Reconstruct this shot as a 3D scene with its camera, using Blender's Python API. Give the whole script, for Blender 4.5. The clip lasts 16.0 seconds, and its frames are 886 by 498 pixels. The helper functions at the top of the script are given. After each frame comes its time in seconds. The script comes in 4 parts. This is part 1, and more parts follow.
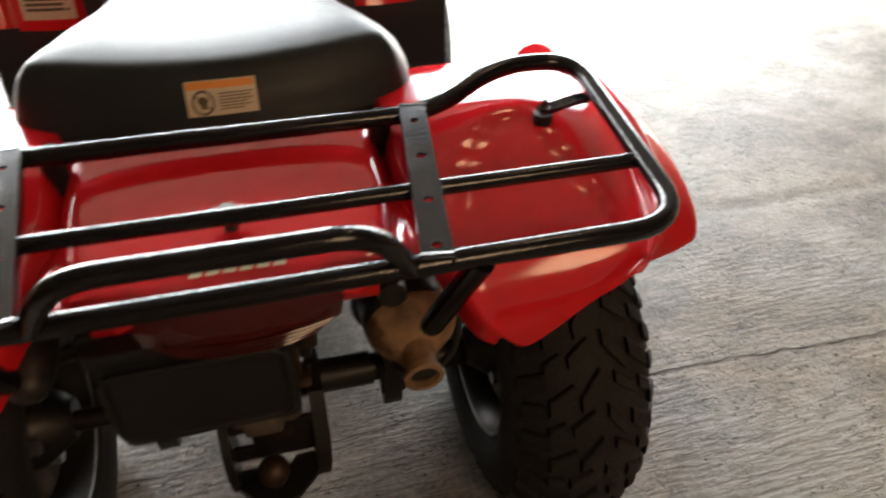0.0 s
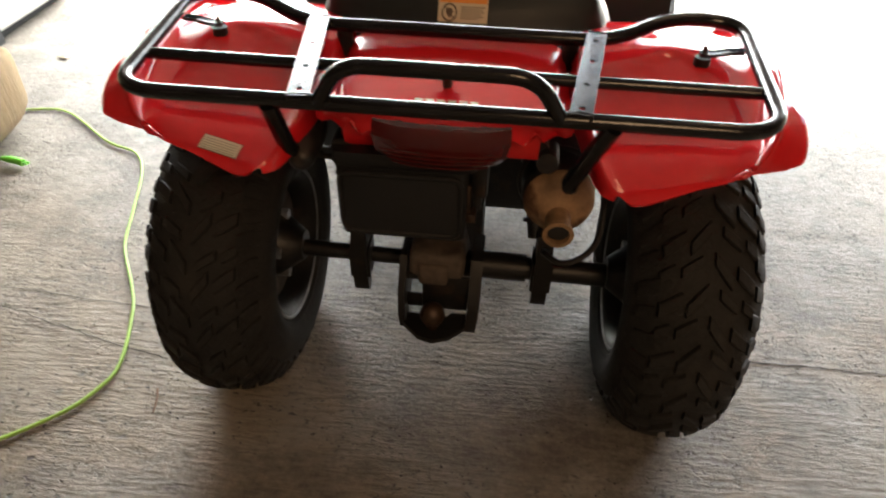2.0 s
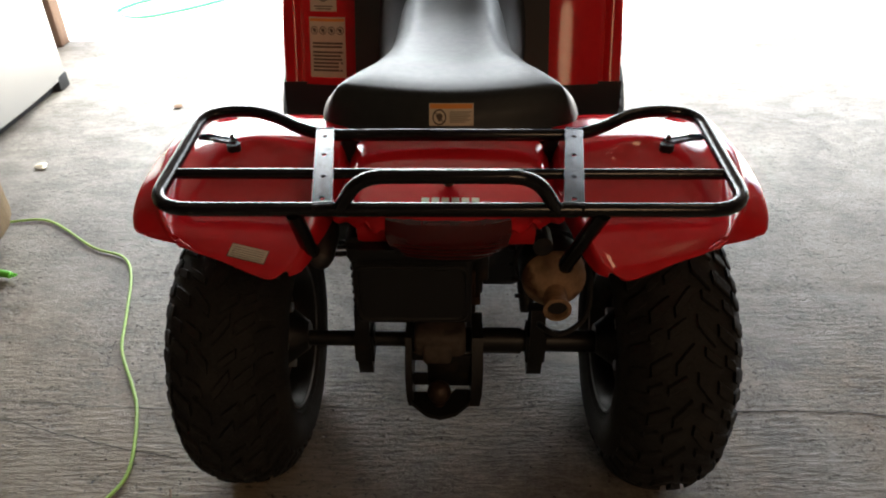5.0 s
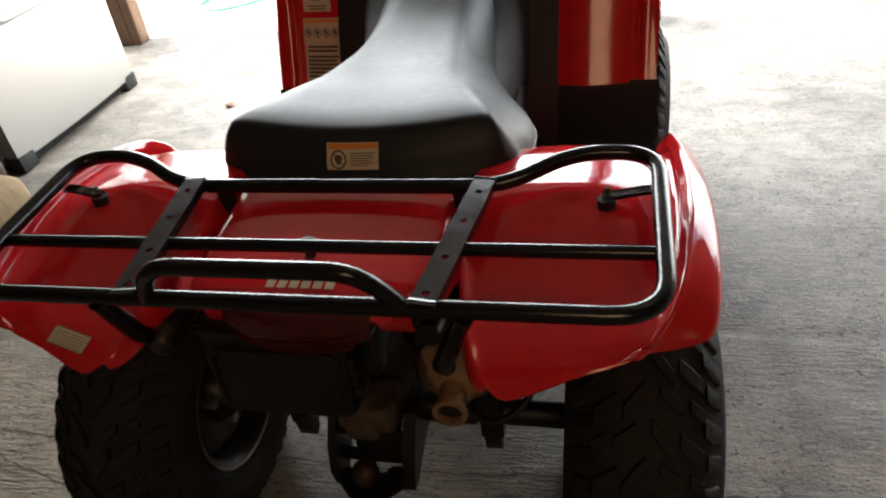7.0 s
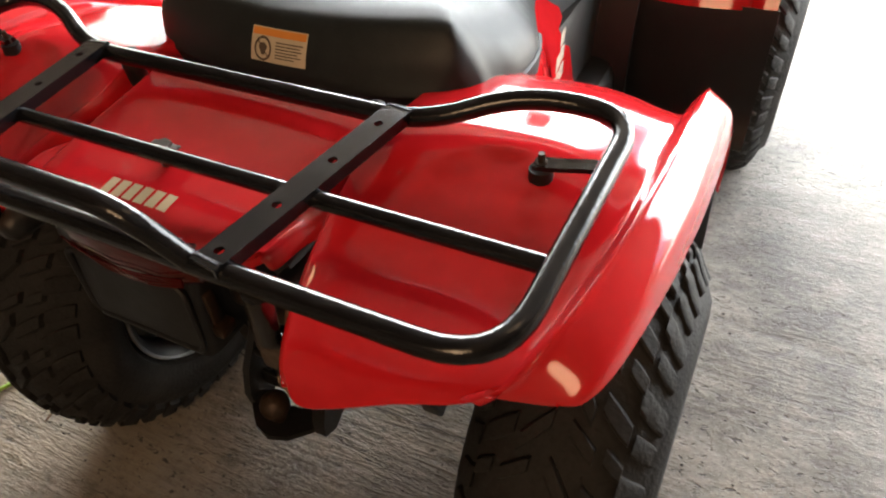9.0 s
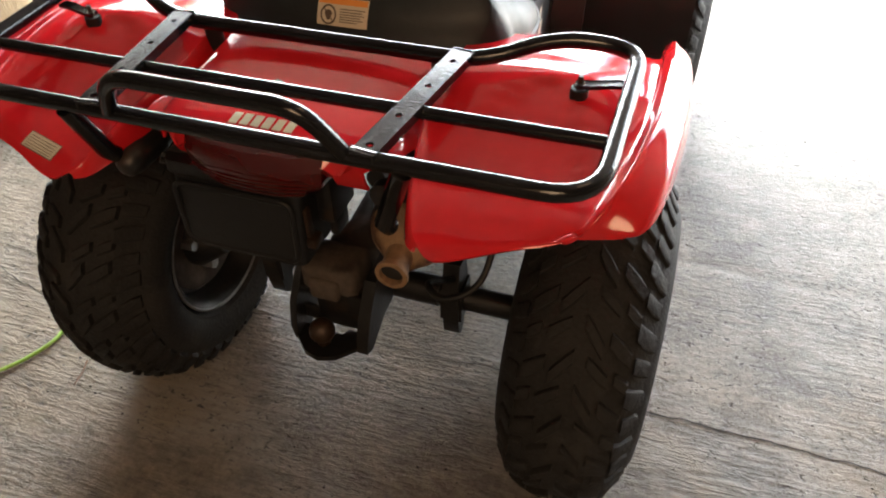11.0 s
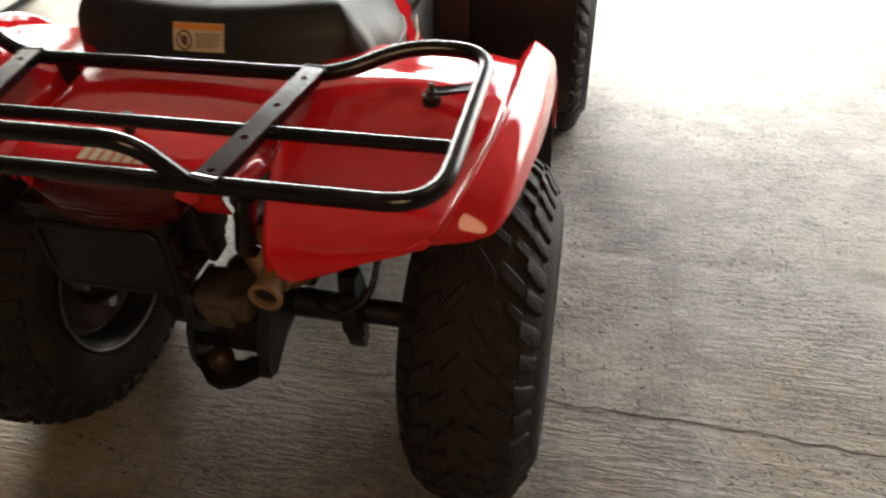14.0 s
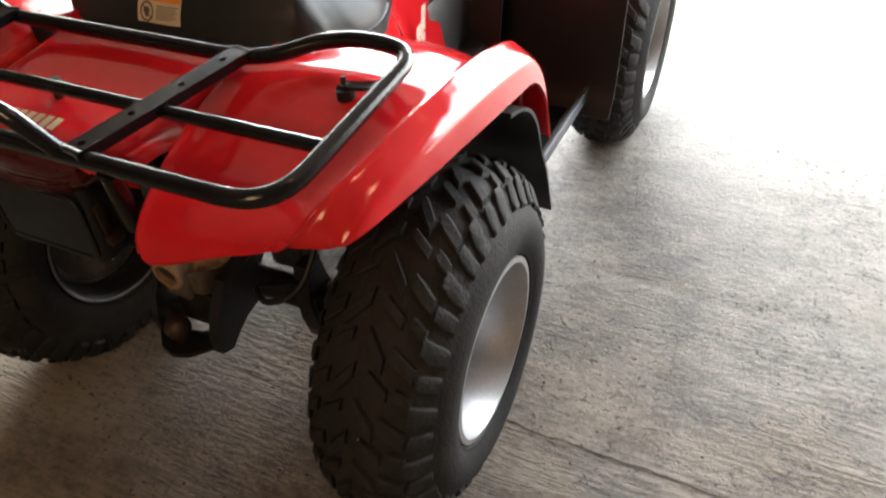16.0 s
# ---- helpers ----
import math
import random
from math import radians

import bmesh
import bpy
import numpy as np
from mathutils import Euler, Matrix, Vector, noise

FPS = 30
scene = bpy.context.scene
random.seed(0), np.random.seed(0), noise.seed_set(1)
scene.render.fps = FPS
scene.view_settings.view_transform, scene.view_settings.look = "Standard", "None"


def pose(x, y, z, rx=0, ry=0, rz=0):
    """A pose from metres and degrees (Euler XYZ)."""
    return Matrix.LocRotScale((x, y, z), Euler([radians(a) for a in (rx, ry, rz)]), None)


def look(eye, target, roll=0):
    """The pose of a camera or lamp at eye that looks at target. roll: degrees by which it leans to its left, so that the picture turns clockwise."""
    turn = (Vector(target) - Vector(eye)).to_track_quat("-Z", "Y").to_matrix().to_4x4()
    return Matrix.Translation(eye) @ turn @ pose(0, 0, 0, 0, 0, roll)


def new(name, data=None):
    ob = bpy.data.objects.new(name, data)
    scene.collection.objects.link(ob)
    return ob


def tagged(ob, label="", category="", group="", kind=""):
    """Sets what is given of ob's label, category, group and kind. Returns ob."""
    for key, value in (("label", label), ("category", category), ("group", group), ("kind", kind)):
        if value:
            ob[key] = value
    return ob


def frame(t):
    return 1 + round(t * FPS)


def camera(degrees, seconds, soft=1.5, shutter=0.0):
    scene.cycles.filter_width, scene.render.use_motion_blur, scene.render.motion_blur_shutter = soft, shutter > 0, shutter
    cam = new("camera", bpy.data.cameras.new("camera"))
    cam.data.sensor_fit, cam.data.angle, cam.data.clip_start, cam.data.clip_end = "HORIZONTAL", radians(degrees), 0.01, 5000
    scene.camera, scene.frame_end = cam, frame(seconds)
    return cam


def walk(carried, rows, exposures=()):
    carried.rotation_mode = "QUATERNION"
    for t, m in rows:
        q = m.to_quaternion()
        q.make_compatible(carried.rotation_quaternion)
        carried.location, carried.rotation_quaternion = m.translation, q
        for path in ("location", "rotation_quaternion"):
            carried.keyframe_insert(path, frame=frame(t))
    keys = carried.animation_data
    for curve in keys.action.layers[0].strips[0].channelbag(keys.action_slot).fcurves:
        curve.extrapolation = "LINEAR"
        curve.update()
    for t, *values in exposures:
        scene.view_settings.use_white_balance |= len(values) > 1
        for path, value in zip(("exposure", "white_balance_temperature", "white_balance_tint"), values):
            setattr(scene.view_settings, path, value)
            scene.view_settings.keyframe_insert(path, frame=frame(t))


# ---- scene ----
cam = camera(65.2, 16.0, soft=2.0, shutter=0.4)
EXPOSURES = [(0.0, 2.91, 6890, 10), (0.5, 3.02, 6990, 10), (1.0, 3.22, 7090, 10), (1.5, 2.97, 7290, 10), (2.0, 3.02, 7070, 10), (2.5, 2.72, 6640, 10), (3.0, 2.12, 6640, 10), (3.5, 1.87, 6640, 10), (4.0, 2.02, 6740, 10),
             (6.5, 1.85, 6740, 10), (7.0, 1.83, 6840, 10), (8.0, 1.82, 7040, 10), (8.5, 2.57, 7490, 10), (9.0, 3.15, 6940, 10), (11.5, 3.19, 6750, 10), (12.0, 2.97, 6750, 10), (12.5, 2.47, 6950, 10),
             (13.0, 1.67, 6950, 10), (13.5, 1.77, 6950, 10), (14.0, 2.57, 7350, 10), (14.5, 2.77, 7550, 10), (15.0, 2.97, 7450, 10), (15.5, 3.07, 7150, 10), (16.0, 3.02, 6850, 10)]
PATH = [
    (0, (0.031, -0.421, 1.171), (0.48, 0.995, -0.168), 2.2),
    (0.5, (-0.037, -0.522, 1.151), (0.240, 0.981, -0.138), 4.6),
    (1, (0.029, -0.615, 1.168), (0.066, 0.923, -0.109), 1.8),
    (1.5, (0.157, -0.676, 1.17), (0.012, 0.766, -0.209), -0.4),
    (2, (0.053, -0.755, 1.178), (-0.061, 0.771, -0.11), 1.4),
    (2.5, (-0.016, -0.834, 1.211), (-0.049, 0.774, 0.023), 2.1),
    (3, (-0.023, -0.849, 1.226), (0.041, 0.803, 0.1), 2.7),
    (3.5, (-0.026, -0.829, 1.232), (0.02, 0.843, 0.136), 1.2),
    (4, (-0.031, -0.828, 1.238), (-0.02, 0.824, 0.111), -0.5),
    (4.2, (-0.032, -0.829, 1.239), (-0.017, 0.838, 0.134), -0.3),
    (6.3, (0.189, -0.71, 1.274), (-0.049, 0.911, 0.126), -4.3),
    (6.5, (0.271, -0.66, 1.242), (-0.047, 0.972, 0.13), -4.9),
    (7, (0.312, -0.53, 1.228), (-0.063, 1.049, 0.059), -7.4),
    (7.5, (0.256, -0.377, 1.209), (0.096, 1.171, -0.047), -2.2),
    (8, (0.31, -0.304, 1.208), (-0.008, 1.217, -0.05), -1.7),
    (8.5, (0.484, -0.240, 1.175), (-0.250, 1.009, -0.205), -7.4),
    (9, (0.508, -0.263, 1.134), (-0.194, 1.012, -0.238), -5.1),
    (9.2, (0.483, -0.338, 1.14), (-0.114, 0.998, -0.223), -3.3),
    (11.3, (0.418, -0.553, 1.187), (-0.002, 0.867, -0.157), -1.0),
    (11.5, (0.423, -0.551, 1.189), (0.022, 0.882, -0.148), -1.0),
    (12, (0.424, -0.555, 1.192), (0.01, 0.905, -0.11), -1.1),
    (12.5, (0.432, -0.552, 1.231), (0.001, 1.071, 0.145), -1.6),
    (13, (0.44, -0.562, 1.245), (0.025, 1.112, 0.232), -2.4),
    (13.5, (0.465, -0.569, 1.217), (0.048, 0.955, -0.009), -3.8),
    (14, (0.522, -0.525, 1.184), (0.195, 0.925, -0.155), -3.1),
    (14.5, (0.66, -0.473, 1.139), (0.334, 0.852, -0.323), -2.9),
    (15, (0.767, -0.426, 1.126), (0.218, 0.774, -0.377), -7.5),
    (15.5, (0.762, -0.402, 1.134), (0.152, 0.832, -0.317), -6.1),
    (16, (0.762, -0.392, 1.155), (0.112, 0.935, -0.193), -4.3),
]
from mathutils.bvhtree import BVHTree

walk(cam, [(t, look(eye, target, roll)) for t, eye, target, roll in PATH], exposures=EXPOSURES)

# ---- light ----
SUN_ELEVATION, SUN_FROM = 52.0, (-1.0, -0.03)
world = bpy.data.worlds.new("sky")
scene.world = world
world.use_nodes = True
sky = world.node_tree.nodes.new("ShaderNodeTexSky")
sky.sky_type, sky.sun_disc = "NISHITA", False
sky.dust_density, sky.air_density = 4.0, 1.0
sky.sun_elevation = radians(SUN_ELEVATION)
sky.sun_rotation = math.atan2(SUN_FROM[0], SUN_FROM[1])
world.node_tree.links.new(sky.outputs[0], world.node_tree.nodes["Background"].inputs[0])
world.node_tree.nodes["Background"].inputs[1].default_value = 0.15
sun = new("sun", bpy.data.lights.new("sun", "SUN"))
sun.data.energy, sun.data.angle, sun.data.color = 5.0, radians(0.5), (1.0, 0.95, 0.87)
flat = math.cos(radians(SUN_ELEVATION))
sun.matrix_world = look((SUN_FROM[0] * flat * 20, SUN_FROM[1] * flat * 20, math.sin(radians(SUN_ELEVATION)) * 20), (0, 0, 0))


def opening_light(name, x, y, z, w, h, energy, target):
    lamp = new(name, bpy.data.lights.new(name, "AREA"))
    lamp.data.shape, lamp.data.size, lamp.data.size_y, lamp.data.energy = "RECTANGLE", w, h, energy
    lamp.data.color, lamp.data.spread = (0.91, 0.965, 1.0), radians(178)
    lamp.matrix_world = look((x, y, z), target)
    return lamp


# daylight through the two open bays
opening_light("bay_daylight_a", -0.82, 3.23, 1.43, 2.60, 1.66, 52, (-0.82, 0.0, 1.43))
opening_light("bay_daylight_b", 2.25, 3.23, 1.43, 2.90, 1.66, 30, (2.25, 0.0, 1.43))
# high sky that reaches in under the lintel
opening_light("sky_daylight", 0.3, 3.78, 3.6, 6.5, 0.9, 330, (0.3, 2.2, 0.0))
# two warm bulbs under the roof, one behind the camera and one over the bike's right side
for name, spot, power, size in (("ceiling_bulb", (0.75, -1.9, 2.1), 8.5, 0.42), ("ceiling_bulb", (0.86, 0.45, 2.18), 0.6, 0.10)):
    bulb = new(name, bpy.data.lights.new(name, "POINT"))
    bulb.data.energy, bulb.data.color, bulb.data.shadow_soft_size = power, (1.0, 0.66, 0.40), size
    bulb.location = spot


# ---- materials ----
def material(name, color, rough=0.5, metal=0.0, bump=0.0, scale=40.0, vary=0.15, fine=0.0, fine_scale=400.0, coat=0.0, stretch=(1, 1, 1), spots=None, spot_amount=0.0, spot_scale=8.0, rough_vary=0.1, gloss_level=0.5):
    """Colour varied at two scales, with relief; spots: a second colour in ragged patches."""
    mat = bpy.data.materials.new(name)
    mat.use_nodes = True
    tree = mat.node_tree
    nodes, links = tree.nodes, tree.links
    shader = nodes["Principled BSDF"]
    shader.inputs["Metallic"].default_value = metal
    shader.inputs["Coat Weight"].default_value = coat
    shader.inputs["Specular IOR Level"].default_value = gloss_level
    shader.inputs["Coat Roughness"].default_value = 0.08
    place = nodes.new("ShaderNodeTexCoord")
    mapping = nodes.new("ShaderNodeMapping")
    mapping.inputs["Scale"].default_value = stretch
    links.new(place.outputs["Object"], mapping.inputs["Vector"])

    def noise_node(size, detail=4.0):
        n = nodes.new("ShaderNodeTexNoise")
        n.inputs["Scale"].default_value, n.inputs["Detail"].default_value = size, detail
        links.new(mapping.outputs[0], n.inputs["Vector"])
        return n

    coarse, small = noise_node(scale / 8, 6.0), noise_node(scale, 5.0)
    mix = nodes.new("ShaderNodeMix")
    mix.data_type = "RGBA"
    dark = tuple(c * (1 - vary) for c in color)
    light = tuple(min(1, c * (1 + vary)) for c in color)
    mix.inputs["A"].default_value, mix.inputs["B"].default_value = (*dark, 1), (*light, 1)
    add = nodes.new("ShaderNodeMath")
    add.operation = "MULTIPLY_ADD"
    add.inputs[1].default_value = 0.5
    links.new(coarse.outputs["Fac"], add.inputs[0])
    half = nodes.new("ShaderNodeMath")
    half.operation = "MULTIPLY"
    half.inputs[1].default_value = 0.5
    links.new(small.outputs["Fac"], half.inputs[0])
    links.new(half.outputs[0], add.inputs[2])
    ramp = nodes.new("ShaderNodeMapRange")
    ramp.inputs[1].default_value, ramp.inputs[2].default_value = 0.3, 0.7
    links.new(add.outputs[0], ramp.inputs[0])
    links.new(ramp.outputs[0], mix.inputs["Factor"])
    out = mix.outputs["Result"]
    if spots:
        blot = noise_node(spot_scale, 8.0)
        cut = nodes.new("ShaderNodeMapRange")
        cut.inputs[1].default_value, cut.inputs[2].default_value = 0.62 - spot_amount * 0.4, 0.72 - spot_amount * 0.3
        links.new(blot.outputs["Fac"], cut.inputs[0])
        over = nodes.new("ShaderNodeMix")
        over.data_type = "RGBA"
        over.inputs["B"].default_value = (*spots, 1)
        links.new(cut.outputs[0], over.inputs["Factor"])
        links.new(out, over.inputs["A"])
        out = over.outputs["Result"]
    links.new(out, shader.inputs["Base Color"])
    gloss = nodes.new("ShaderNodeMapRange")
    gloss.inputs[3].default_value, gloss.inputs[4].default_value = max(0.02, rough - rough_vary), min(1, rough + rough_vary)
    links.new(coarse.outputs["Fac"], gloss.inputs[0])
    links.new(gloss.outputs[0], shader.inputs["Roughness"])
    if bump:
        rel = nodes.new("ShaderNodeBump")
        rel.inputs["Strength"].default_value, rel.inputs["Distance"].default_value = 1.0, bump
        height = small.outputs["Fac"]
        if fine:
            tiny = noise_node(fine_scale, 3.0)
            tot = nodes.new("ShaderNodeMath")
            tot.operation = "MULTIPLY_ADD"
            tot.inputs[1].default_value = fine
            links.new(tiny.outputs["Fac"], tot.inputs[0])
            links.new(height, tot.inputs[2])
            height = tot.outputs[0]
        links.new(height, rel.inputs["Height"])
        links.new(rel.outputs[0], shader.inputs["Normal"])
    return mat


def concrete_material(name, base, streak=1.0):
    """Broom-swept slab: streaks across, blotches, pits and dusty patches."""
    mat = bpy.data.materials.new(name)
    mat.use_nodes = True
    nodes, links = mat.node_tree.nodes, mat.node_tree.links
    shader = nodes["Principled BSDF"]
    place = nodes.new("ShaderNodeTexCoord")

    def noise_at(scale, stretch=(1, 1, 1), detail=5.0, rough=0.5, distort=0.0):
        mapping = nodes.new("ShaderNodeMapping")
        mapping.inputs["Scale"].default_value = stretch
        links.new(place.outputs["Object"], mapping.inputs["Vector"])
        n = nodes.new("ShaderNodeTexNoise")
        n.inputs["Scale"].default_value, n.inputs["Detail"].default_value = scale, detail
        n.inputs["Roughness"].default_value, n.inputs["Distortion"].default_value = rough, distort
        links.new(mapping.outputs[0], n.inputs["Vector"])
        return n.outputs["Fac"]

    def math_node(op, a, b):
        n = nodes.new("ShaderNodeMath")
        n.operation = op
        for k, v in enumerate((a, b)):
            if isinstance(v, (int, float)):
                n.inputs[k].default_value = v
            else:
                links.new(v, n.inputs[k])
        return n.outputs[0]

    def span(v, lo, hi, to_lo=0.0, to_hi=1.0):
        n = nodes.new("ShaderNodeMapRange")
        for k, x in enumerate((lo, hi, to_lo, to_hi)):
            n.inputs[k + 1].default_value = x
        links.new(v, n.inputs[0])
        return n.outputs[0]

    broom = noise_at(1.0, (13, 96, 13), 5.0, 0.66, 0.35)
    where = span(noise_at(1.6, (1, 2.0, 1), 4.0), 0.37, 0.60)
    apart = nodes.new("ShaderNodeSeparateXYZ")
    links.new(place.outputs["Object"], apart.inputs[0])
    kept = span(math_node("ADD", apart.outputs["Y"], math_node("MULTIPLY", noise_at(1.4, detail=3.0), 0.9)), 0.75, 1.25, 1.0, 0.12)
    broom_here = math_node("MULTIPLY", span(broom, 0.34, 0.66), math_node("MULTIPLY", where, kept))
    drag = noise_at(1.0, (90, 5, 5), 3.0, 0.6)
    blotch = noise_at(1.7, detail=7.0, rough=0.62, distort=0.5)
    patch = noise_at(5.5, (1, 1.7, 1), 6.0, 0.65, 0.6)
    mid = noise_at(19.0, (1, 2.1, 1), 6.0, 0.7, 0.4)
    grain = noise_at(95.0, detail=4.0, rough=0.7)
    fine_grain = noise_at(320.0, detail=2.0)
    tone = math_node("MULTIPLY", broom_here, 0.54 * streak)
    for source, amount in ((drag, 0.10), (blotch, 0.74), (patch, 0.68), (mid, 0.62), (grain, 0.46), (fine_grain, 0.12)):
        tone = math_node("ADD", tone, math_node("MULTIPLY", span(source, 0.28, 0.72), amount))
    # the pour beyond the seam came out paler and rougher
    tone = math_node("ADD", tone, span(apart.outputs["X"], 0.808, 0.826, 0.0, 0.10))
    ramp = nodes.new("ShaderNodeValToRGB")
    ramp.color_ramp.elements[0].position, ramp.color_ramp.elements[1].position = 0.35, 0.68
    ramp.color_ramp.elements[0].color = (base[0] * 0.46, base[1] * 0.43, base[2] * 0.40, 1)
    ramp.color_ramp.elements[1].color = (base[0] * 1.40, base[1] * 1.40, base[2] * 1.40, 1)
    links.new(math_node("MULTIPLY", tone, 1 / (2.58 + 0.20 * streak)), ramp.inputs[0])
    # brown stains; their fade along y puts warm foreground light into the colour
    brown_tint = nodes.new("ShaderNodeMix")
    brown_tint.data_type, brown_tint.blend_type = "RGBA", "MULTIPLY"
    brown_tint.inputs["B"].default_value = (1.0, 0.87, 0.70, 1)
    near_tint = math_node("MULTIPLY", span(noise_at(1.15, (1, 1.5, 1), 7.0, 0.62, 0.8), 0.36, 0.58), span(apart.outputs["Y"], 0.1, 1.3, 1.0, 0.12))
    links.new(near_tint, brown_tint.inputs["Factor"])
    links.new(ramp.outputs[0], brown_tint.inputs["A"])
    # dark pits and specks
    pit = noise_at(62.0, (1, 1.8, 1), 2.5, 0.55, 0.8)
    speck = math_node("MULTIPLY", span(pit, 0.61, 0.67), span(noise_at(3.2, detail=6.0), 0.42, 0.54))
    over = nodes.new("ShaderNodeMix")
    over.data_type = "RGBA"
    over.inputs["B"].default_value = (base[0] * 0.28, base[1] * 0.25, base[2] * 0.22, 1)
    links.new(speck, over.inputs["Factor"])
    links.new(brown_tint.outputs["Result"], over.inputs["A"])
    links.new(over.outputs["Result"], shader.inputs["Base Color"])
    links.new(math_node("SUBTRACT", span(mid, 0.3, 0.7, 0.46, 0.68), math_node("MULTIPLY", broom_here, 0.16)), shader.inputs["Roughness"])
    rel = nodes.new("ShaderNodeBump")
    rel.inputs["Strength"].default_value, rel.inputs["Distance"].default_value = 1.0, 0.0065
    high = math_node("ADD", math_node("MULTIPLY", broom_here, 0.85 * streak), math_node("MULTIPLY", grain, 0.36))
    high = math_node("SUBTRACT", math_node("ADD", high, math_node("MULTIPLY", mid, 0.5)), math_node("MULTIPLY", speck, 0.6))
    links.new(high, rel.inputs["Height"])
    links.new(rel.outputs[0], shader.inputs["Normal"])
    return mat


RED = material("red_plastic", (0.61, 0.015, 0.021), 0.11, bump=0.00003, scale=45, vary=0.08, rough_vary=0.05)
RED_LENS = material("red_lens", (0.060, 0.0010, 0.0016), 0.09, vary=0.15, coat=0.3)
TUBE = material("black_gloss_paint", (0.006, 0.006, 0.007), 0.14, gloss_level=0.40, bump=0.0003, scale=220, vary=0.3, rough_vary=0.08)
BLACK = material("black_plastic", (0.0095, 0.010, 0.011), 0.50, gloss_level=0.35, bump=0.0005, scale=300, vary=0.25)
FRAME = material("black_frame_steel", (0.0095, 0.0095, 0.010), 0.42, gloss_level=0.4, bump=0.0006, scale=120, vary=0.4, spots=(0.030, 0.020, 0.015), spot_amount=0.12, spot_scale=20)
VINYL = material("seat_vinyl", (0.018, 0.022, 0.0235), 0.44, gloss_level=0.24, bump=0.00015, scale=500, vary=0.2, fine=0.4, fine_scale=1200)
TANK = material("grey_plastic", (0.026, 0.029, 0.034), 0.58, gloss_level=0.35, bump=0.0004, scale=400, vary=0.2)
RUBBER = material("tyre_rubber", (0.021, 0.0206, 0.0203), 0.72, gloss_level=0.25, bump=0.0016, scale=150, vary=0.35, spots=(0.032, 0.030, 0.028), spot_amount=0.12, spot_scale=12)
ALLOY = material("rim_alloy", (0.43, 0.435, 0.45), 0.40, metal=0.6, bump=0.0003, scale=200, vary=0.12)
RUST = material("rusty_muffler", (0.30, 0.185, 0.10), 0.72, metal=0.2, bump=0.0015, scale=90, vary=0.35, spots=(0.09, 0.04, 0.02), spot_amount=0.35, spot_scale=18)
DIRTY = material("dirty_casting", (0.075, 0.058, 0.046), 0.75, bump=0.002, scale=70, vary=0.45, spots=(0.03, 0.022, 0.018), spot_amount=0.35, spot_scale=14)
OLD_RUST = material("dark_rust", (0.050, 0.030, 0.020), 0.42, metal=0.45, bump=0.001, scale=90, vary=0.5)
STEEL = material("bare_steel", (0.45, 0.45, 0.46), 0.35, metal=0.9, bump=0.0005, scale=150, vary=0.2)
LABEL = material("label_cream", (0.62, 0.54, 0.40), 0.5, vary=0.08)
LABEL_ORANGE = material("label_orange", (0.75, 0.28, 0.05), 0.5, vary=0.08)
LABEL_INK = material("label_ink", (0.10, 0.07, 0.05), 0.6, vary=0.1)
LETTER = material("cream_decal", (0.56, 0.45, 0.29), 0.35, vary=0.2)
SILVER = material("silver_decal", (0.55, 0.52, 0.42), 0.4, vary=0.5, scale=150)
DARK_WOOD = material("dark_stained_wood", (0.045, 0.026, 0.016), 0.6, bump=0.001, scale=60, vary=0.4, stretch=(6, 6, 0.5))
STAINLESS = material("stainless_front", (0.44, 0.43, 0.405), 0.38, metal=0.75, bump=0.0002, scale=500, vary=0.05, stretch=(1, 20, 1))
FRIDGE_GREY = material("fridge_grey", (0.22, 0.22, 0.23), 0.5, vary=0.1)
GASKET = material("black_gasket", (0.012, 0.012, 0.012), 0.7, vary=0.2)
CORDUROY = material("tan_upholstery", (0.215, 0.150, 0.080), 0.95, bump=0.004, scale=160, vary=0.2, stretch=(0.1, 1.2, 0.1))
WOOD = material("weathered_wood", (0.175, 0.10, 0.060), 0.8, bump=0.002, scale=60, vary=0.4, stretch=(6, 6, 0.5))
GALV = material("galvanised", (0.42, 0.43, 0.44), 0.4, metal=0.6, scale=60, vary=0.2)
SCUFFED = material("scuffed_rim", (0.20, 0.20, 0.205), 0.45, metal=0.5, scale=25, vary=0.6)
BAR = material("grey_bar_paint", (0.15, 0.16, 0.18), 0.4, metal=0.3, scale=90, vary=0.25)
HOSE = material("green_hose", (0.03, 0.30, 0.12), 0.45, vary=0.15)
CORD = material("lime_cord", (0.34, 0.55, 0.10), 0.5, vary=0.2, scale=120)
PLUG = material("lime_plug", (0.16, 0.62, 0.06), 0.45, vary=0.15)
CONCRETE = concrete_material("swept_concrete", (0.205, 0.187, 0.163))
# apron set far paler than the slab so sunlit ground burns out white
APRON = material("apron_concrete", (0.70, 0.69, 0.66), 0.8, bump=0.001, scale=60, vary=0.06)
CRACK = material("crack_dark", (0.045, 0.038, 0.032), 0.95, bump=0.001, scale=300, vary=0.4)
# wall and roof colours kept dark to limit bounced light inside
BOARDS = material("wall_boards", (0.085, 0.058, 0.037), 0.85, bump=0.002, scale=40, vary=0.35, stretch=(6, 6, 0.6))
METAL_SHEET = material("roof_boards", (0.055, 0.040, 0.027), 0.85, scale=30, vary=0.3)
GRASS = material("dry_ground", (0.20, 0.19, 0.12), 0.95, bump=0.02, scale=30, vary=0.4)


